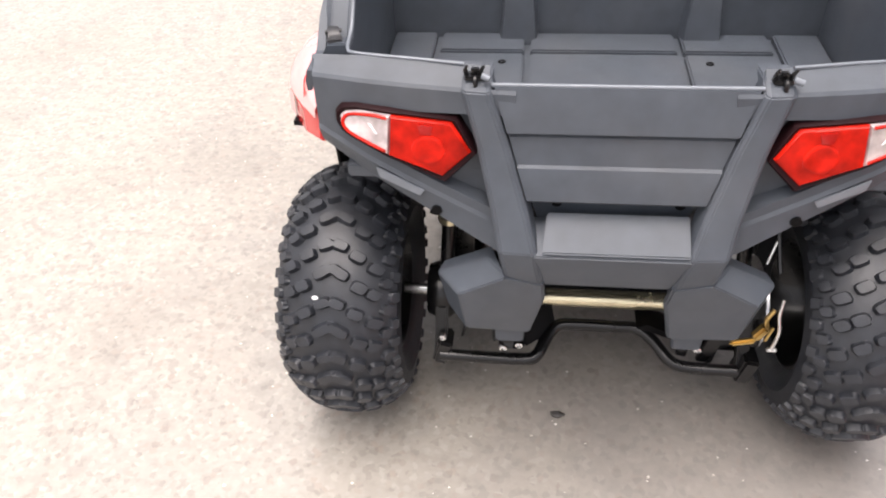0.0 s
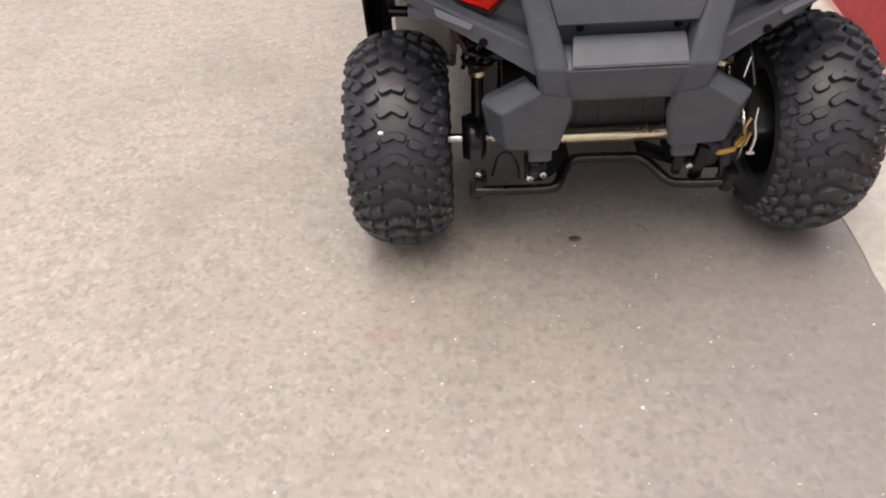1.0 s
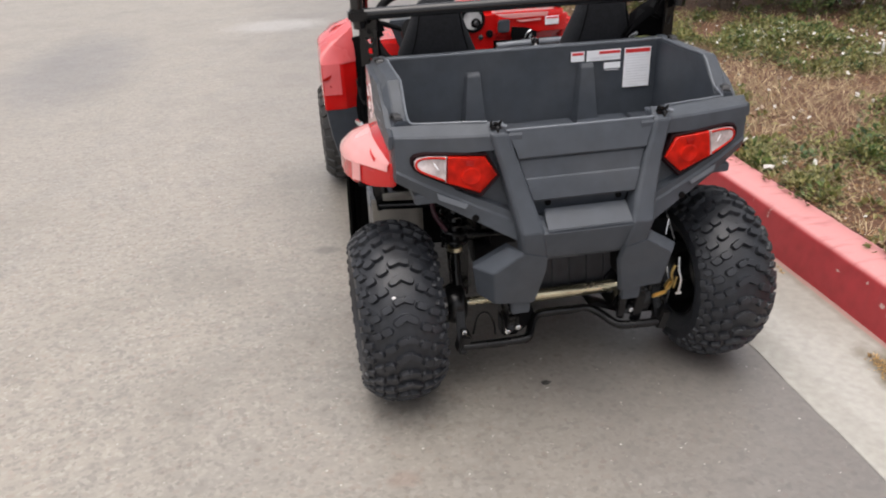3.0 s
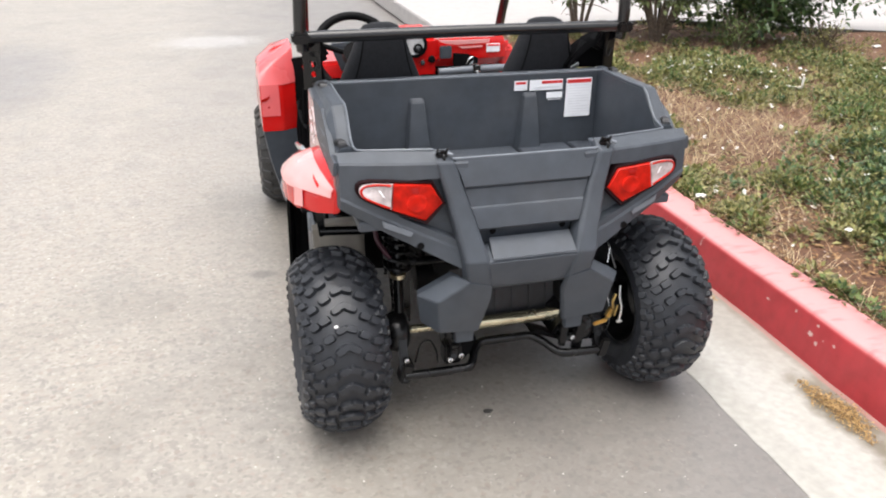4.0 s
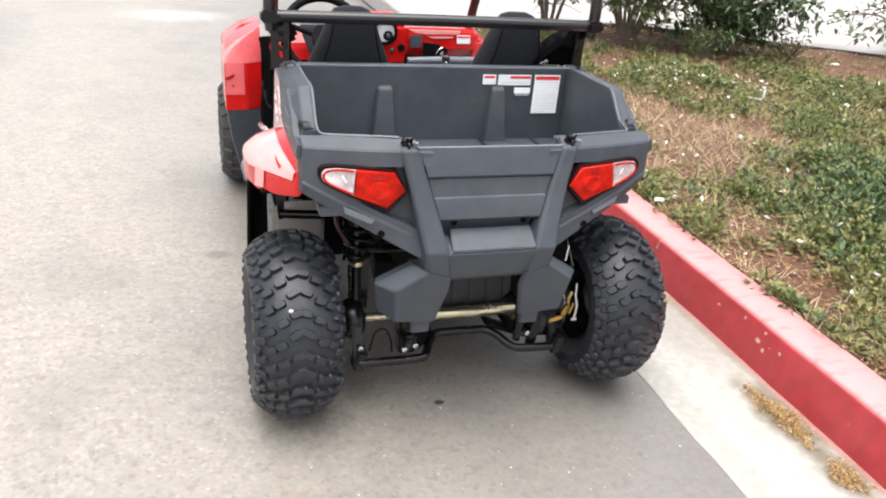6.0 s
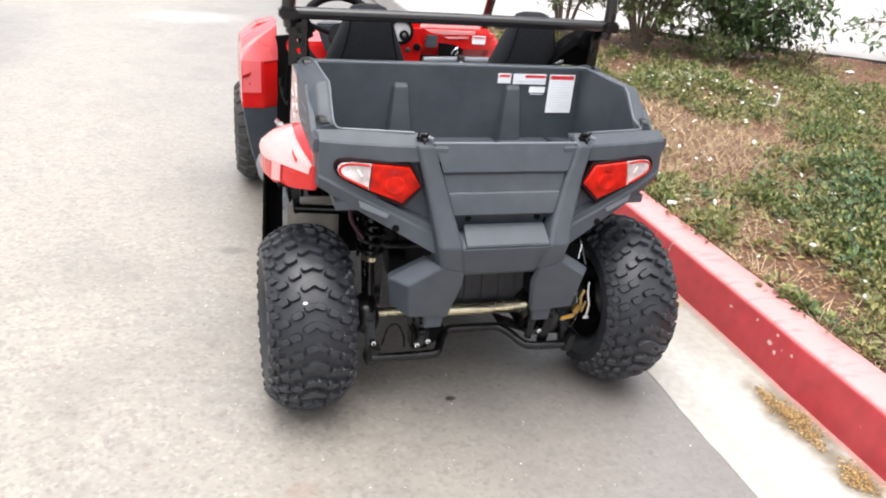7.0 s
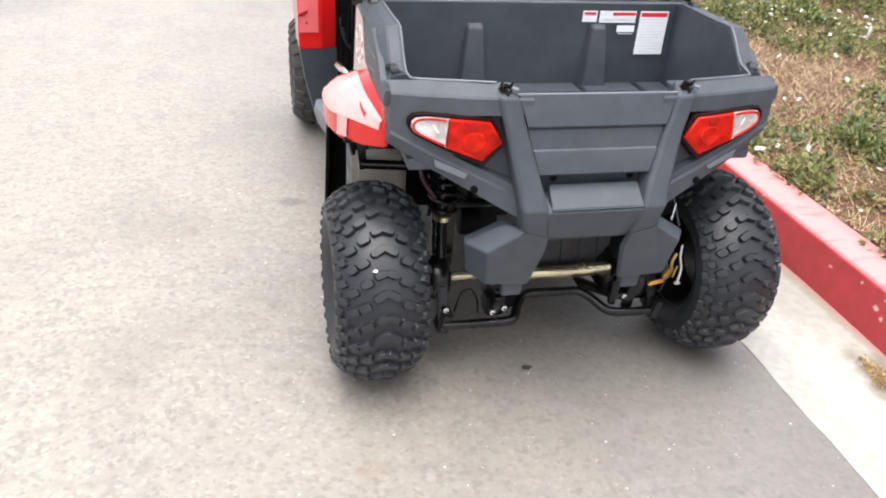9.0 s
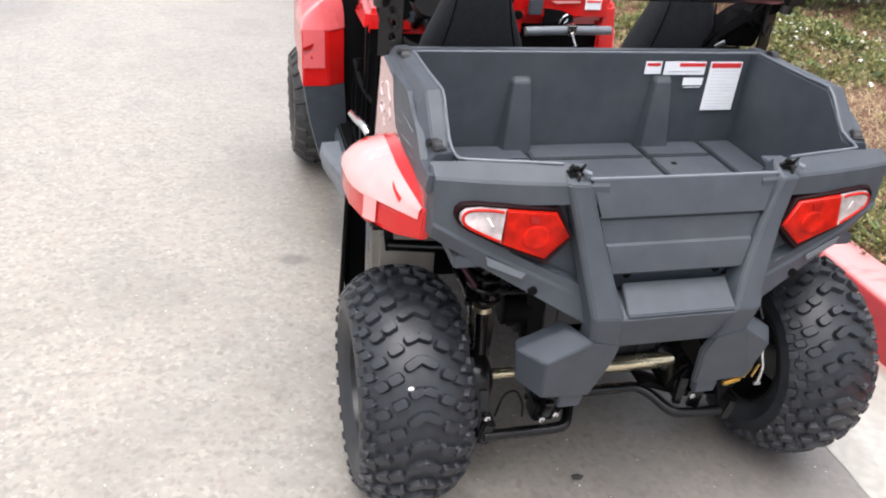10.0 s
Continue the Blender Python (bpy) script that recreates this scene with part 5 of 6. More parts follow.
for s in (-1, 1):
    cx = 0.273 if s > 0 else -0.233
    seat = new("seat")
    seat.parent = buggy
    tagged(seat, "black fabric bucket seat with a tapered back")
    rings = []
    for z, hw, y, d in ((0.45, 0.15, 0.44, 0.1), (0.62, 0.152, 0.42, 0.11), (0.76, 0.14, 0.405, 0.1), (0.85, 0.116, 0.4, 0.09), (0.93, 0.082, 0.395, 0.08), (0.975, 0.066, 0.395, 0.07), (0.996, 0.05, 0.4, 0.055), (1.004, 0.03, 0.41, 0.03)):
        rings.append([(cx + hw * math.copysign(abs(math.cos(a)) ** 0.6, math.cos(a)), y + d * 0.5 + d * 0.5 * math.copysign(abs(math.sin(a)) ** 0.6, math.sin(a)), z) for a in (2 * math.pi * k / 20 for k in range(20))])
    part("backrest", loft(rings), FABRIC, seat)
    part("seat_cushion", box((cx, 0.63, 0.42), (0.31, 0.36, 0.13), w=0.04), FABRIC, seat)
    part("seam", tube([(cx - 0.1, 0.393, 0.8), (cx - 0.07, 0.387, 0.9), (cx - 0.055, 0.386, 0.985)], 0.002, 6, 3), STRAP, seat)
    part("seam", tube([(cx + 0.1, 0.393, 0.8), (cx + 0.07, 0.387, 0.9), (cx + 0.055, 0.386, 0.985)], 0.002, 6, 3), STRAP, seat)
    # seat belt: reel box, strap hanging from the cage, buckle
    belt = new("seat_belt")
    belt.parent = buggy
    tagged(belt, "black webbing belt hanging from the cage")
    part("belt_reel", sided(s, box((0.425, 0.36, 0.945), (0.045, 0.05, 0.06), Matrix.Rotation(0.5, 4, "Y"), 0.01)), BLACK_PLASTIC, belt)
    st = []
    for x, y, z, w in ((0.455, 0.35, 0.965, 0.03), (0.42, 0.37, 0.955, 0.036), (0.385, 0.385, 0.93, 0.04), (0.35, 0.4, 0.895, 0.04), (0.325, 0.41, 0.84, 0.035)):
        st.append([(x - 0.006, y - w, z - 0.014), (x + 0.008, y - w, z + 0.012), (x + 0.008, y + w, z + 0.012), (x - 0.006, y + w, z - 0.014)])
    if s < 0:
        st = [[(x - 0.012, y, z), (x, y - 0.006, z), (x + 0.012, y, z), (x, y + 0.006, z)] for x, y, z in ((0.432, 0.352, 0.97), (0.425, 0.36, 0.92), (0.42, 0.37, 0.86), (0.41, 0.38, 0.8))]
    part("webbing", sided(s, loft(st)), STRAP, belt)
    if s > 0:
        part("folded_belt", sided(s, hull([(0.325, 0.38, 0.86), (0.355, 0.37, 0.905), (0.39, 0.36, 0.94), (0.435, 0.355, 0.948), (0.462, 0.36, 0.925), (0.455, 0.37, 0.86), (0.33, 0.43, 0.85), (0.39, 0.42, 0.94), (0.44, 0.41, 0.945), (0.45, 0.42, 0.85)], 0.012)), STRAP, belt, "folded black belt webbing")
        part("belt_tongue", sided(s, box((0.352, 0.362, 0.868), (0.03, 0.006, 0.012), Matrix.Rotation(-0.5, 4, "Y"), 0.002)), STEEL, belt, "bright metal tongue")
    part("belt_guide", sided(s, box((0.452, 0.345, 0.94), (0.03, 0.012, 0.05), Matrix.Rotation(0.35, 4, "Y"), 0.005)), DULL_STEEL, belt)
    part("belt_buckle", sided(s, box((0.385, 0.365, 0.97), (0.05, 0.012, 0.008), Matrix.Rotation(-0.15, 4, "Y"), 0.002)), STEEL, belt, "bright metal buckle")
    part("belt_loop", sided(s, tube([(0.44, 0.33, 0.95), (0.43, 0.322, 0.915), (0.442, 0.325, 0.9), (0.453, 0.33, 0.925)], 0.0025, 6, 4)), ENGINE, belt)

# netting across the side of the cab
for s in (-1, 1):
    net = new("side_net")
    net.parent = buggy
    tagged(net, "black webbing net across the cab side")
    for k, (y0, y1) in enumerate(((0.4, 0.43), (0.46, 0.44), (0.5, 0.56), (0.6, 0.58), (0.68, 0.72), (0.78, 0.74))):
        part("net_strap", sided(s, tube([(0.445, y0, 0.38), (0.455, lerp(y0, y1, 0.4) + 0.012, 0.6), (0.448, y1, 0.86 - 0.035 * k)], 0.0055, 6, 3)), STRAP, net)
    for z in (0.52, 0.7):
        part("net_strap", sided(s, tube([(0.447, 0.39, z), (0.455, 0.6, z - 0.02), (0.448, 0.8, z - 0.01)], 0.0055, 6, 3)), STRAP, net)
    part("inner_side_panel", sided(s, slab([(0.43, 0.37, 0.3), (0.43, 0.62, 0.3), (0.42, 0.6, 0.8), (0.42, 0.37, 0.86)], 0.01, 0.003)), BLACK_PLASTIC, buggy)

# dashboard
dash = new("dashboard")
dash.parent = buggy
tagged(dash, "glossy red plastic dashboard with gauge and switch")
part("dash_body", joined(hull([(0.0, 1.0, 0.74), (0.39, 1.0, 0.74), (0.0, 1.02, 0.838), (0.38, 1.02, 0.838), (0.0, 1.25, 0.825), (0.36, 1.25, 0.825), (0.0, 1.25, 0.74), (0.39, 1.25, 0.74)], 0.015), hull([(-0.39, 1.02, 0.7), (0.0, 1.0, 0.7), (-0.38, 1.04, 0.765), (0.0, 1.02, 0.78), (-0.36, 1.25, 0.765), (0.0, 1.25, 0.78), (-0.39, 1.25, 0.7), (0.0, 1.25, 0.7)], 0.015), hull([(0.09, 0.985, 0.76), (0.37, 0.985, 0.76), (0.09, 0.99, 0.83), (0.36, 0.99, 0.83), (0.09, 1.02, 0.76), (0.37, 1.02, 0.83)], 0.01), hull([(-0.1, 0.98, 0.7), (0.1, 0.98, 0.7), (-0.09, 0.985, 0.86), (0.1, 0.985, 0.86), (-0.1, 1.06, 0.7), (0.1, 1.06, 0.86), (-0.08, 1.06, 0.88)], 0.02)), RED, dash)
part("dash_hood", hull([(-0.1, 1.02, 0.868), (0.07, 1.02, 0.868), (-0.08, 1.05, 0.889), (0.06, 1.05, 0.889), (-0.08, 1.25, 0.855), (0.07, 1.25, 0.855), (-0.1, 1.02, 0.84), (0.07, 1.02, 0.84), (-0.08, 1.25, 0.8), (0.07, 1.25, 0.8)], 0.012), RED, dash)
gauge = part("gauge", lathe([(0.046, 0.0), (0.046, -0.012), (0.037, -0.014), (0.035, -0.004), (0.001, -0.004), (0.001, 0.0)], 30, "y", (0.0, 0.978, 0.83)), BLACK_PLASTIC, dash, "round instrument in a black ring")
part("dial_face", lathe([(0.035, -0.004), (0.035, -0.007), (0.001, -0.007), (0.001, -0.004)], 30, "y", (0.0, 0.978, 0.83)), DIAL, gauge)
part("dial_window", lathe([(0.018, -0.006), (0.018, -0.0095), (0.001, -0.0095), (0.001, -0.006)], 24, "y", (0.012, 0.978, 0.817)), BLACK_PLASTIC, gauge)
part("dial_hub", lathe([(0.011, -0.008), (0.011, -0.012), (0.001, -0.013), (0.001, -0.008)], 20, "y", (0.012, 0.978, 0.817)), STEEL, gauge)
part("knob", lathe([(0.014, 0), (0.012, -0.012), (0.001, -0.013), (0.001, 0)], 20, "y", (0.065, 0.978, 0.775)), BLACK_PLASTIC, dash)
part("key_switch", lathe([(0.01, 0), (0.009, -0.008), (0.001, -0.009), (0.001, 0)], 16, "y", (0.03, 0.978, 0.765)), STEEL, dash)
part("switch_panel", box((0.12, 0.983, 0.797), (0.045, 0.012, 0.046), w=0.004), PLASTIC, dash, "square grey switch plate")
recess = part("glove_recess", hull([(0.15, 0.979, 0.793), (0.205, 0.979, 0.79), (0.222, 0.979, 0.776), (0.245, 0.979, 0.772), (0.247, 0.979, 0.747), (0.15, 0.979, 0.747), (0.15, 0.99, 0.793), (0.245, 0.99, 0.772), (0.247, 0.99, 0.747), (0.15, 0.99, 0.747)], 0.002), BLACK_PLASTIC, dash, "black open glove recess")
part("recess_lever", joined(tube([(0.2, 0.976, 0.752), (0.206, 0.97, 0.77), (0.222, 0.972, 0.779)], 0.0035, 7, 3), tube([(0.216, 0.976, 0.75), (0.226, 0.972, 0.765)], 0.004, 7, 1)), STEEL, recess, "bright steel lever")
part("dash_graphic", hull([(0.092, 0.9815, 0.84), (0.29, 0.9815, 0.8385), (0.288, 0.9815, 0.826), (0.16, 0.9815, 0.823), (0.115, 0.9815, 0.829), (0.092, 0.987, 0.84), (0.29, 0.987, 0.8385), (0.288, 0.987, 0.826), (0.16, 0.987, 0.823)], 0.0005), PALE_PINK, dash, "pale pink streak along the dashboard top")
part("dash_graphic", hull([(0.168, 0.9815, 0.815), (0.262, 0.9815, 0.817), (0.262, 0.9815, 0.811), (0.185, 0.9815, 0.808), (0.168, 0.987, 0.815), (0.262, 0.987, 0.817), (0.185, 0.987, 0.808)], 0.0005), PALE_PINK, dash, "pale pink streak")
part("dash_sticker", box((0.305, 0.983, 0.807), (0.052, 0.004, 0.03), w=0.001), WHITE_LABEL, dash, "white sticker with red heading")
part("sticker_band", box((0.305, 0.9805, 0.817), (0.046, 0.002, 0.006), w=0.0), RED_INK, dash)
part("grab_bar", tube([(0.085, 0.95, 0.733), (0.22, 0.945, 0.738), (0.36, 0.95, 0.738)], 0.0135, 12, 3), LIGHT_PLASTIC, dash, "dull grey grab bar")
part("bar_clamp", joined(box((0.225, 0.94, 0.742), (0.03, 0.03, 0.036), w=0.005), tube([(0.225, 0.925, 0.735), (0.235, 0.91, 0.7)], 0.004, 6, 1)), STEEL, dash)
part("dash_pillar", hull([(0.33, 0.97, 0.6), (0.4, 0.97, 0.6), (0.34, 1.0, 0.8), (0.39, 1.0, 0.8), (0.36, 1.06, 0.6), (0.4, 1.06, 0.82)], 0.01), RED, dash)
part("lower_dash", box((0, 1.05, 0.6), (0.76, 0.04, 0.26), w=0.01), BLACK_PLASTIC, dash)
# steering wheel
steer = new("steering_wheel")
steer.parent = buggy
tagged(steer, "black three-spoke steering wheel")
_m = Matrix.Translation((-0.238, 0.86, 0.832)) @ Matrix.Rotation(radians(58), 4, "X")
bm = bmesh.new()
ring = [_m @ Vector((0.135 * math.cos(a), 0.135 * math.sin(a), 0)) for a in (2 * math.pi * k / 40 for k in range(40))]
part("wheel_rim", tube(ring, 0.014, 10, 1, True), BLACK_PLASTIC, steer)
for a in (0.3, math.pi - 0.3, -math.pi / 2):
    part("spoke", tube([_m @ Vector((0, 0, -0.02)), _m @ Vector((0.13 * math.cos(a), 0.13 * math.sin(a), 0))], 0.009, 8, 1), BLACK_PLASTIC, steer)
part("wheel_hub", tube([_m @ Vector((0, 0, 0.006)), _m @ Vector((0, 0, -0.03))], 0.04, 18, 1), BLACK_PLASTIC, steer)
part("side_bolster", hull([(-0.31, 0.97, 0.845), (-0.222, 0.97, 0.848), (-0.24, 0.97, 0.75), (-0.27, 0.97, 0.742), (-0.3, 1.02, 0.845), (-0.222, 1.02, 0.848), (-0.25, 1.02, 0.75)], 0.006), PLASTIC, steer, "grey plastic steering shroud")
part("column_cover", hull([(-0.2, 0.98, 0.7), (-0.1, 0.98, 0.7), (-0.21, 1.05, 0.83), (-0.13, 1.05, 0.83), (-0.2, 1.12, 0.72), (-0.1, 1.12, 0.72), (-0.25, 0.97, 0.78)], 0.012), PLASTIC, steer)
part("steering_column", tube([_m @ Vector((0, 0, -0.02)), _m @ Vector((0, 0, -0.25))], 0.016, 10, 1), BLACK_METAL, steer)
# bonnet and front bumper
part("bonnet", loft([[(-hw, y, z0), (-hw * 0.8, y, z1), (hw * 0.8, y, z1), (hw, y, z0), (hw * 0.9, y, z0 - 0.1), (-hw * 0.9, y, z0 - 0.1)] for y, hw, z0, z1 in ((1.24, 0.36, 0.72, 0.76), (1.5, 0.33, 0.7, 0.74), (1.75, 0.28, 0.64, 0.69), (1.95, 0.22, 0.54, 0.6))], w=0.012), RED, buggy, "glossy red bonnet")
part("front_bumper", joined(tube([(-0.24, 1.9, 0.35), (-0.2, 2.02, 0.42), (0, 2.04, 0.43), (0.2, 2.02, 0.42), (0.24, 1.9, 0.35)], 0.016, 10, 4), tube([(-0.2, 2.0, 0.55), (0, 2.03, 0.56), (0.2, 2.0, 0.55)], 0.016, 10, 4)), BLACK_METAL, buggy)
part("floor_pan", box((0, 0.88, 0.3), (0.86, 0.9, 0.03), w=0.006), BLACK_PLASTIC, buggy, "black cab floor pan")
for s in (-1, 1):
    part("wheel_liner", sided(s, slab([(0.3, 1.31, 0.22), (0.46, 1.31, 0.22), (0.46, 1.34, 0.72), (0.3, 1.34, 0.74)], 0.012, 0.003)), BLACK_PLASTIC, buggy)
part("seat_base", box((0, 0.62, 0.36), (0.72, 0.42, 0.1), w=0.02), BLACK_PLASTIC, buggy)
part("rear_firewall", slab([(-0.36, 0.345, 0.3), (0.36, 0.345, 0.3), (0.38, 0.345, 0.72), (-0.38, 0.345, 0.72)], 0.01, 0.002), BLACK_PLASTIC, buggy)
part("side_bracket", tube([(-0.464, 0.73, 0.565), (-0.466, 0.62, 0.59), (-0.464, 0.53, 0.612), (-0.455, 0.5, 0.6)], 0.01, 8, 3), STEEL, buggy, "bright steel bracket")


# ---- plants in the bed ----
def place_leaf(vs, fs, c, d, up, length, width, fold=0.25):
    """A pointed leaf of two folded halves."""
    d = d.normalized()
    side = d.cross(up)
    if side.length < 1e-4:
        side = d.orthogonal()
    side.normalize()
    nrm = side.cross(d)
    b = len(vs)
    vs += [tuple(c), tuple(c + d * length * 0.45 + side * width * 0.5 + nrm * width * fold), tuple(c + d * length), tuple(c + d * length * 0.45 - side * width * 0.5 + nrm * width * fold), tuple(c + d * length * 0.5)]
    fs += [(b, b + 1, b + 4), (b + 1, b + 2, b + 4), (b + 4, b + 2, b + 3), (b, b + 4, b + 3)]


def rand_dir(rnd, low=-1.0):
    while True:
        v = Vector((rnd.uniform(-1, 1), rnd.uniform(-1, 1), rnd.uniform(low, 1)))
        if 0.05 < v.length < 1:
            return v.normalized()


def blob(x, y, cx, cy, rx, ry):
    return math.exp(-((x - cx) / rx) ** 2 - ((y - cy) / ry) ** 2)


def greenness(x, y):
    """How thick the ground cover grows."""
    n1 = noise.noise(Vector((x * 2.3, y * 2.3, 7.0)))
    n2 = noise.noise(Vector((x * 6.0, y * 6.0, 4.0)))
    g = 0.08 + 1.15 * blob(x, y, 2.1, 0.15, 0.5, 0.8) + 0.85 * blob(x, y, 3.1, 1.55, 0.75, 0.65) + 0.75 * blob(x, y, 2.6, 3.05, 0.8, 0.4) + 0.6 * blob(x, y, 3.9, 2.7, 0.6, 0.5) + 0.8 * blob(x, y, 2.2, -1.3, 1.0, 0.8) + 0.5 * blob(x, y, 1.5, 0.9, 0.25, 0.4) + 0.5 * blob(x, y, 4.6, 2.0, 1.2, 0.9) + 0.5 * blob(x, y, 2.45, 0.9, 0.35, 0.5)
    g -= 0.42 * blob(x, y, 2.1, 1.8, 0.65, 0.55)
    edge = far_edge(x) - y
    if edge < 0.9:
        g *= max(edge - 0.35, 0) / 0.9
    if x < 1.75:
        g *= 0.42 + 0.58 * max((x - 1.25) / 0.5, 0)
    return max(0.9 * g + 0.8 * n1 + 0.5 * n2, 0)


def dryness(x, y):
    d = 0.45 + 1.0 * blob(x, y, 1.9, 1.75, 0.8, 0.8) + 0.2 * blob(x, y, 1.45, 1.0, 0.3, 0.9) + 0.5 * blob(x, y, 2.9, 2.2, 0.5, 0.4)
    if x < 1.8 and y < 1.0:
        d *= 0.7
    gap = far_edge(x) - y
    if gap < 1.0:
        d *= 0.12 + 0.5 * max(gap - 0.6, 0)
    return max(d + 0.75 * noise.noise(Vector((x * 3.2, y * 3.2, 9.0))) + 0.35 * noise.noise(Vector((x * 9, y * 9, 2.0))), 0)


rnd = random.Random(11)


def pick(weight, top):
    """A place in the bed, drawn by weight; nearer ground is drawn more often."""
    while True:
        x, y = 1.19 + 4.6 * rnd.random() ** 1.5, rnd.uniform(-1.6, 5.0)
        if rnd.random() < 0.1:
            y = rnd.uniform(-5.5, -1.6)
        if y < far_edge(x) - 0.04 and rnd.random() < weight(x, y) / top:
            return x, y


vs, fs, vs2, fs2, vs4, fs4 = [], [], [], [], [], []
for _ in range(5400):
    x, y = pick(greenness, 1.5)
    g = greenness(x, y)
    z = bed_height(x, y)
    r = rnd.uniform(0.035, 0.075) * (0.7 + 0.5 * min(g, 1.2))
    tall = rnd.uniform(0.03, 0.075) * (0.6 + 0.6 * min(g, 1.2))
    into_v, into_f = (vs, fs) if rnd.random() < 0.1 + 0.42 * min(g, 1) else (vs2, fs2)
    if rnd.random() < 0.55 * blob(x, y, 2.35, 0.55, 0.5, 0.9):
        into_v, into_f = vs4, fs4
    lush = blob(x, y, 2.35, 0.5, 0.55, 0.95) + 0.7 * blob(x, y, 3.0, 2.95, 0.6, 0.35)
    tall *= 1.0 + 0.9 * lush * rnd.random()
    r *= 1.0 + 0.25 * lush
    size = rnd.uniform(0.014, 0.034) + 0.014 * lush * rnd.random()
    for _k in range(rnd.randint(16, 30)):
        d = rand_dir(rnd, -0.1)
        c = Vector((x, y, z)) + Vector((d.x * r, d.y * r, (0.15 + abs(d.z)) * tall * rnd.uniform(0.5, 1.15)))
        place_leaf(into_v, into_f, c, Vector((d.x, d.y, d.z * 0.5 + rnd.uniform(-0.3, 0.5))), Vector((rnd.uniform(-0.4, 0.4), rnd.uniform(-0.4, 0.4), 1)), size * rnd.uniform(0.7, 1.3), size * rnd.uniform(0.45, 0.7))
scatter_mesh("groundcover", vs, fs, LEAF_GROUND, "low green ground cover with small pointed leaves", "ground cover")
scatter_mesh("weeds", vs2, fs2, LEAF_OLIVE, "olive and yellowing weeds among the mulch", "weeds")
scatter_mesh("leafy_groundcover", vs4, fs4, LEAF_COOL, "thicker patch of cool green leafy ground cover", "ground cover")

vs, fs = [], []
for _ in range(21000):
    x, y = pick(dryness, 1.5)
    z = bed_height(x, y)
    a, ln, lean = rnd.uniform(0, 2 * math.pi), rnd.uniform(0.03, 0.12), rnd.uniform(0.55, 1.05)
    w = rnd.uniform(0.0007, 0.0017)
    d = Vector((math.cos(a), math.sin(a), 0))
    side = Vector((-d.y, d.x, 0)) * w
    b = len(vs)
    for t in (0, 0.4, 0.75, 1.0):
        p = Vector((x, y, z)) + d * ln * lean * t ** 1.4 + Vector((0, 0, ln * (1 - 0.75 * lean) * t + 0.006))
        k = 1 - 0.7 * t
        vs += [tuple(p + side * k), tuple(p - side * k)]
    for k in (0, 2, 4):
        fs.append((b + k, b + k + 1, b + k + 3, b + k + 2))
scatter_mesh("dry_grass", vs, fs, STRAW, "dry straw-coloured grass and dead stems", "dry grass")

vs, fs, vs3, fs3 = [], [], [], []
for _ in range(26000):
    x, y = pick(lambda px, py: 1.0 if px < 1.7 else 0.65, 1.0)
    z = bed_height(x, y) + rnd.uniform(0.002, 0.014)
    d = rand_dir(rnd)
    d.z *= 0.25
    near_edge = far_edge(x) - y < 0.3
    ln = rnd.uniform(0.008, 0.028) * (1.5 if rnd.random() < 0.15 else 1)
    to = (vs3, fs3) if (near_edge and rnd.random() < 0.55) or rnd.random() < 0.05 else (vs, fs)
    place_leaf(*to, Vector((x, y, z)), d, Vector((rnd.uniform(-0.5, 0.5), rnd.uniform(-0.5, 0.5), 1)), ln, ln * rnd.uniform(0.25, 0.6), rnd.uniform(-0.2, 0.3))
scatter_mesh("leaf_litter", vs, fs, LITTER, "fallen brown leaves and bark flakes on the mulch", "leaf litter")
scatter_mesh("wood_chips", vs3, fs3, PALE_CHIP, "pale wood chips scattered on the mulch", "wood chips")


# small white flowers
def flower_mesh(seed):
    r = random.Random(seed)
    bms = []
    for head in range(r.randint(2, 4)):
        o = Vector((r.uniform(-0.012, 0.012), r.uniform(-0.012, 0.012), r.uniform(0.0, 0.01))) if head else Vector()
        bm = bmesh.new()
        mid = bm.verts.new(o)
        for k in range(5):
            a = 2 * math.pi * k / 5 + r.random()
            ln = r.uniform(0.008, 0.012)
            q = [o + Vector((math.cos(a + e) * ln * f, math.sin(a + e) * ln * f, h)) for e, f, h in ((-0.5, 0.75, 0.003), (0, 1.0, 0.002), (0.5, 0.75, 0.003))]
            ring = [bm.verts.new(p) for p in q]
            bm.faces.new((mid, ring[0], ring[1]))
            bm.faces.new((mid, ring[1], ring[2]))
        bms.append(bm)
    n = sum(len(b.faces) for b in bms)
    bm = joined(*bms, tube([(0, 0, -0.001), (0.004, 0.002, -0.03), (0.0, 0.0, -0.07)], 0.0012, 5, 2))
    bm.faces.ensure_lookup_table()
    for k, f in enumerate(bm.faces):
        f.material_index = 0 if k < n else 1
    return bm


flowers = []
for k in range(4):
    me = bpy.data.meshes.new("white_flower")
    b = flower_mesh(k)
    b.to_mesh(me)
    b.free()
    me.materials.append(PETAL)
    me.materials.append(STEM)
    flowers.append(me)


def flower_weight(x, y):
    return 0.08 + 2.4 * blob(x, y, 2.65, 2.8, 0.55, 0.38) + 0.35 * blob(x, y, 2.6, 1.2, 1.2, 1.0) + 0.25 * blob(x, y, 3.8, 2.6, 1.0, 0.7)


for _ in range(298):
    x, y = pick(flower_weight, 2.6)
    f = tagged(new("white_flower", flowers[rnd.randrange(4)]), "small white flower head on a thin stem", "flower", "flowers in the bed")
    f.location = (x, y, bed_height(x, y) + rnd.uniform(0.05, 0.085))
    f.rotation_euler = (rnd.uniform(-0.5, 0.5), rnd.uniform(-0.5, 0.5), rnd.uniform(0, 6.28))
    s = rnd.uniform(0.6, 1.25)
    f.scale = (s, s, s)


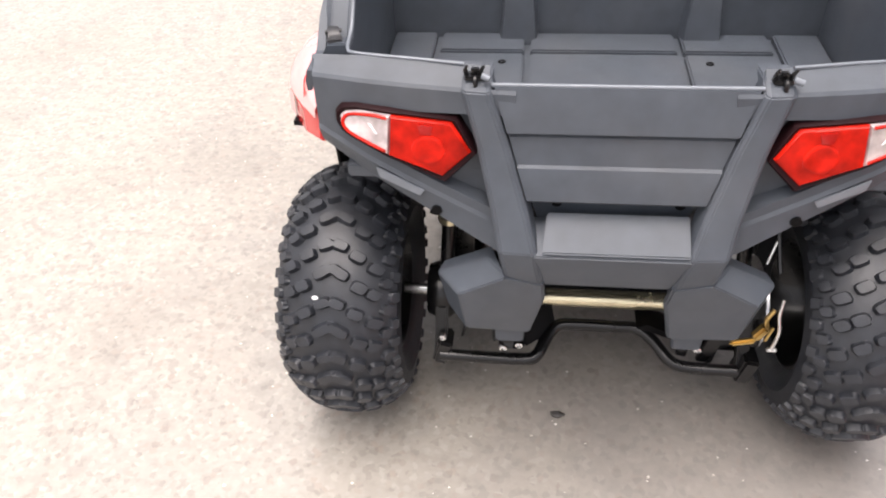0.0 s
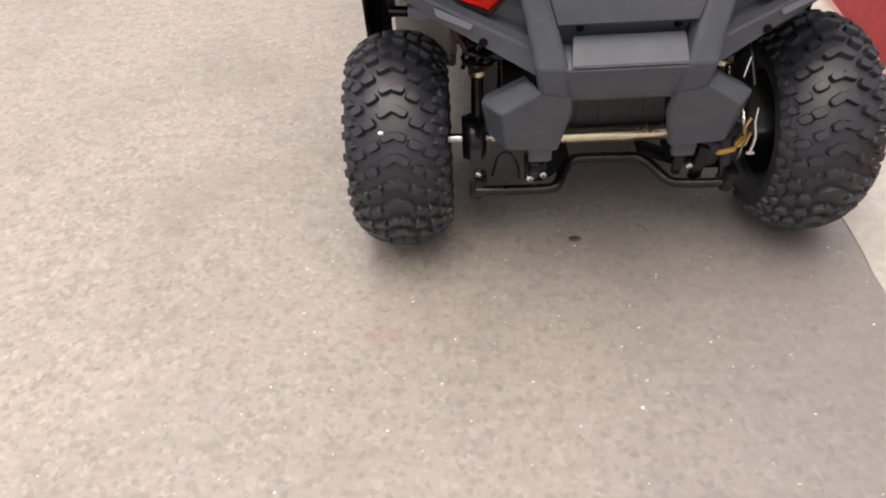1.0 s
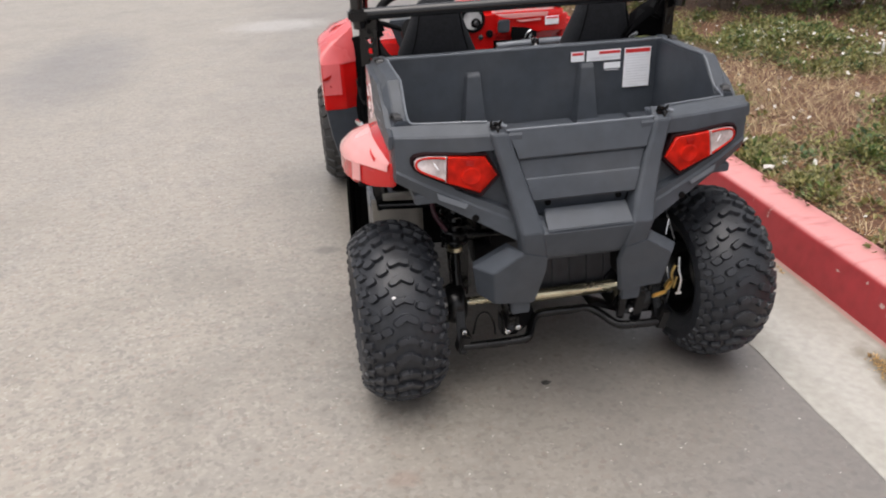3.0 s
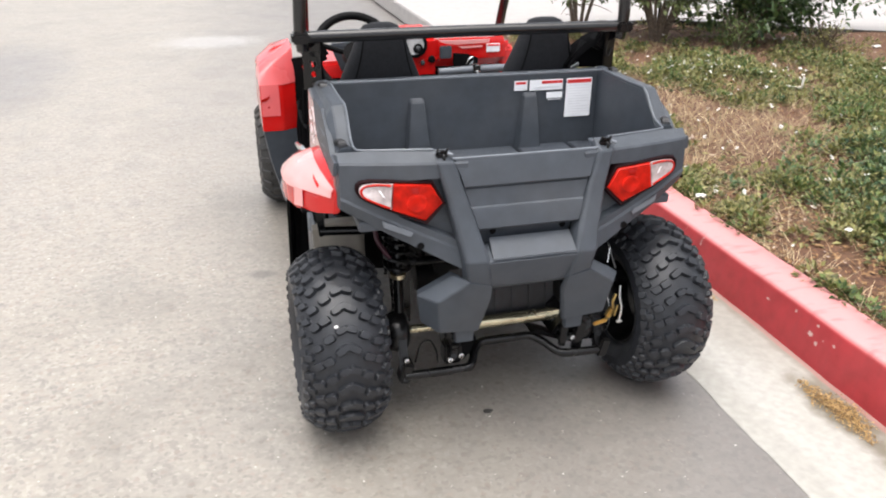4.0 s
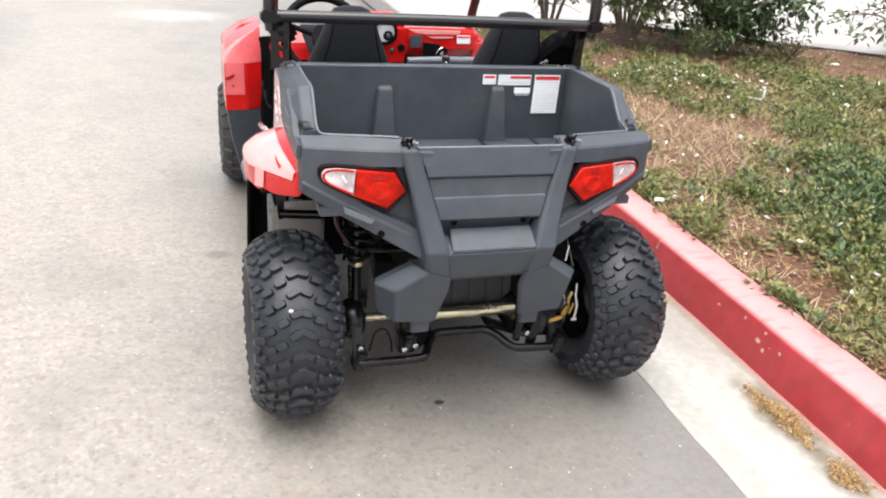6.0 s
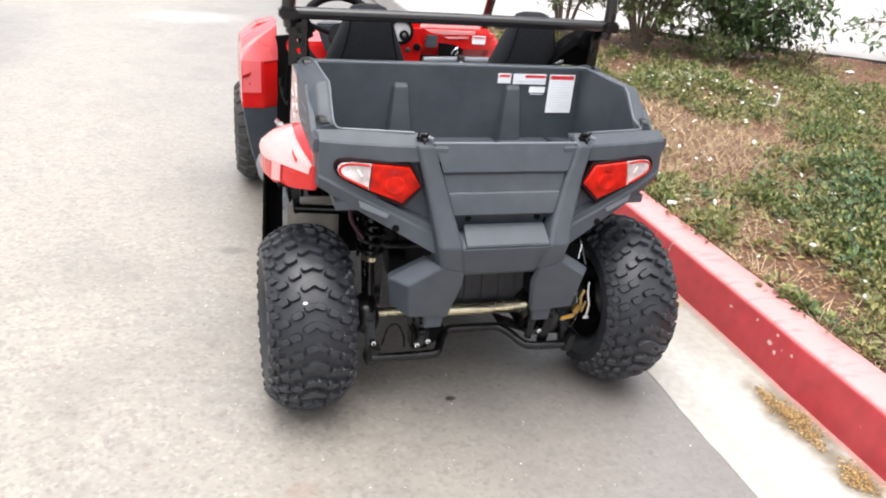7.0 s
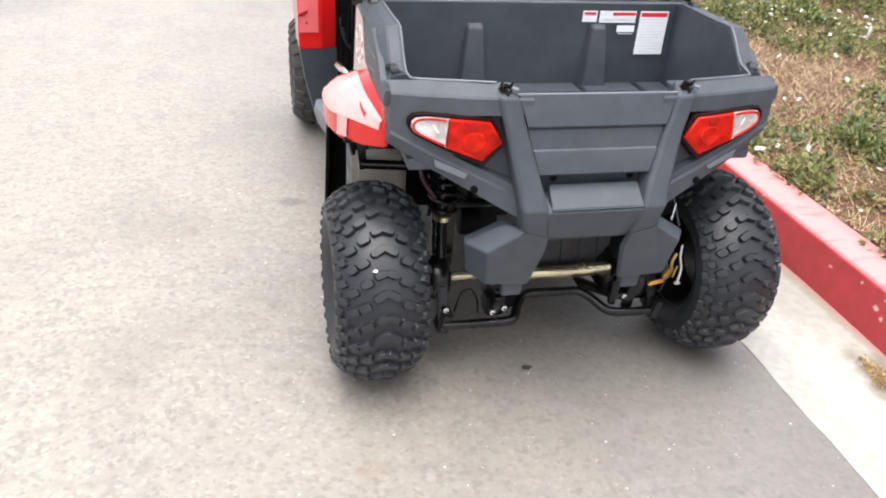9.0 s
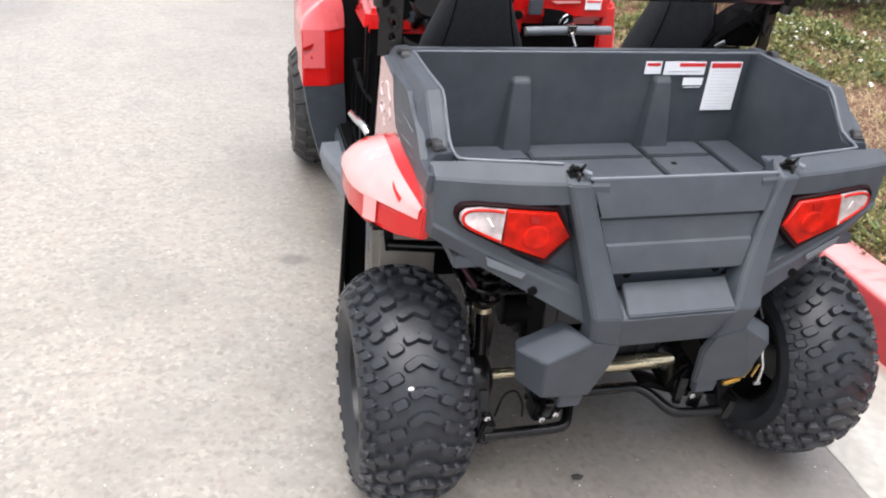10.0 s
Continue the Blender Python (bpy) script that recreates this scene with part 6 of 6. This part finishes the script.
# shrubs at the back of the bed
def shrub(label, x, y, reach, top, stems, leaves, size, material, seed, low=0.12, droop=0.0):
    r = random.Random(seed)
    z = bed_height(x, y)
    sh = thing("shrub", label, "shrub", "shrubs at the back of the bed", (x, y, z))
    ends = []
    for k in range(stems):
        a = 2 * math.pi * (k + r.uniform(-0.3, 0.3)) / stems
        out = reach * r.uniform(0.55, 0.95)
        h = top * r.uniform(0.6, 0.95)
        pts = [Vector((0.03 * math.cos(a), 0.03 * math.sin(a), -0.02)), Vector((out * 0.25 * math.cos(a), out * 0.25 * math.sin(a), h * 0.35)), Vector((out * 0.6 * math.cos(a + 0.2), out * 0.6 * math.sin(a + 0.2), h * 0.7)), Vector((out * math.cos(a + 0.1), out * math.sin(a + 0.1), h * (1 - droop)))]
        limb = part("limb", tube(pts, [0.016, 0.012, 0.008, 0.003], 7, 4), BARK, sh)
        path = smooth_path(pts, 6)
        for j in range(7):
            s = path[int(len(path) * (0.15 + 0.8 * j / 7))]
            d = rand_dir(r, -0.5)
            d.z = d.z * 0.6 + 0.1 - droop
            ln = reach * r.uniform(0.25, 0.6)
            e = s + d * ln + Vector((0, 0, -droop * 0.2))
            mid = s.lerp(e, 0.5) + Vector((0, 0, 0.03))
            part("twig", tube([s, mid, e], [0.005, 0.004, 0.0015], 5, 3), BARK, limb)
            ends += [s.lerp(e, t) for t in (0.45, 0.7, 0.9, 1.0)]
    v, f = [], []
    for _k in range(leaves):
        c = r.choice(ends) + Vector((r.gauss(0, 0.05), r.gauss(0, 0.05), r.gauss(0, 0.05)))
        if c.z < low:
            continue
        d = rand_dir(r, -0.8)
        place_leaf(v, f, c, d + Vector((0, 0, -0.25)), Vector((r.uniform(-0.6, 0.6), r.uniform(-0.6, 0.6), 1)), size * r.uniform(0.6, 1.25), size * r.uniform(0.35, 0.55), 0.15)
    me = bpy.data.meshes.new("crown")
    me.from_pydata(v, [], f)
    me.materials.append(material)
    crown = new("crown", me)
    crown.parent = sh
    return sh


shrub("dense dark green shrub with broad leaves, standing in mulch", 3.75, 4.15, 1.0, 1.1, 17, 4300, 0.085, LEAF_SHRUB, 3, 0.1)
shrub("open shrub with bare brown stems and olive leaves", 2.9, 4.2, 0.9, 1.35, 16, 3000, 0.078, LEAF_TWIGGY, 8, 0.3)
shrub("loose green shrub behind the parked buggy", 2.35, 4.6, 0.6, 1.2, 8, 1300, 0.072, LEAF_TWIGGY, 14, 0.3)
shrub("open shrub with drooping leafy branches", 5.75, 3.75, 0.85, 0.75, 10, 1700, 0.085, LEAF_SHRUB, 21, 0.14, 0.4)
# soft green sprouts at the foot of the dense shrub
shrub("low bright green sprouting plant in mulch", 3.35, 3.72, 0.22, 0.3, 7, 900, 0.03, LEAF_GROUND, 31, 0.0)
shrub("low dull green weed clump in mulch", 4.0, 3.5, 0.2, 0.24, 6, 500, 0.03, LEAF_OLIVE, 37, 0.0)


# ---- small things on the ground ----
def litter_pile(x, y, length, wide, n, seed):
    r = random.Random(seed)
    v, f = [], []
    for _k in range(n):
        t, q = max(min(r.gauss(0, 0.42), 1), -1), r.gauss(0, 0.38)
        bend = 0.25 * math.sin(t * 3 + seed)
        c = Vector((x + wide * (q + bend) * (1 - 0.5 * t * t), y + length * t, 0.008 + abs(r.gauss(0, 0.004))))
        d = rand_dir(r)
        d.z *= 0.3
        ln = r.uniform(0.004, 0.013)
        place_leaf(v, f, c, d, Vector((r.uniform(-0.4, 0.4), r.uniform(-0.4, 0.4), 1)), ln, ln * r.uniform(0.25, 0.6), r.uniform(-0.2, 0.3))
    scatter_mesh("leaf_pile", v, f, YELLOW_LITTER, "drift of yellow-brown leaf debris in the gutter", "leaf litter")


litter_pile(0.92, -0.372, 0.15, 0.056, 1900, 2)
litter_pile(0.935, -0.635, 0.08, 0.055, 800, 5)
litter_pile(0.955, 0.35, 0.07, 0.02, 60, 9)


def stone(name, at, size, material, label, category, seed=1):
    bm = bmesh.new()
    bmesh.ops.create_icosphere(bm, subdivisions=2, radius=1.0)
    for v in bm.verts:
        v.co *= 1 + 0.55 * noise.noise(v.co * 1.9 + Vector((seed, 0, 0)))
    bmesh.ops.scale(bm, vec=size, verts=bm.verts)
    ob = tagged(part(name, bm, material, None, label), category=category)
    ob.location = at
    return ob


stone("dark_pebble", (-0.053, -0.112, 0.002), (0.016, 0.008, 0.004), EDGING, "flat dark scrap lying on the asphalt", "debris", 3)
stone("paper_scrap", (1.225, 0.87, 0.17), (0.024, 0.014, 0.009), SCRAP, "crumpled white paper scrap beside the kerb", "litter", 5)
stone("paper_scrap", (4.53, 3.52, 0.17), (0.05, 0.02, 0.01), SCRAP, "white paper scrap lying on the mulch", "litter", 6)
stone("white_pebble", (1.5, 0.02, 0.16), (0.014, 0.012, 0.01), WHITE_INK, "small white pebble in the planting bed", "pebble", 8)
stake = thing("irrigation_stake", "short white plastic irrigation stake in the bed", "stake", at=(2.99, 2.47, bed_height(2.99, 2.47)))
part("post", tube([(0, 0, -0.02), (0, 0, 0.085)], 0.008, 10, 1), WHITE_INK, stake)
part("elbow", tube([(0, 0, 0.02), (-0.05, 0.01, 0.018), (-0.11, 0.02, 0.03)], 0.007, 8, 4), SCRAP, stake)

# pale grit loose on the asphalt
rg = random.Random(4)
v, f = [], []
for _ in range(1300):
    x, y = rg.uniform(-2.4, 0.6), rg.uniform(-1.6, 2.6)
    r = rg.uniform(0.0014, 0.0034) * (1.5 if rg.random() < 0.08 else 1.0)
    b = len(v)
    a0 = rg.uniform(0, 6.28)
    st = rg.uniform(0.5, 1.0)
    for k in range(5):
        a = a0 + 2 * math.pi * k / 5
        v.append((x + r * math.cos(a), y + r * st * math.sin(a), 0.0004))
    v.append((x, y, r * 0.6))
    f += [(b + k, b + (k + 1) % 5, b + 5) for k in range(5)]
scatter_mesh("loose_grit", v, f, PALE_GRIT, "pale grit and stone chips loose on the asphalt", "grit")
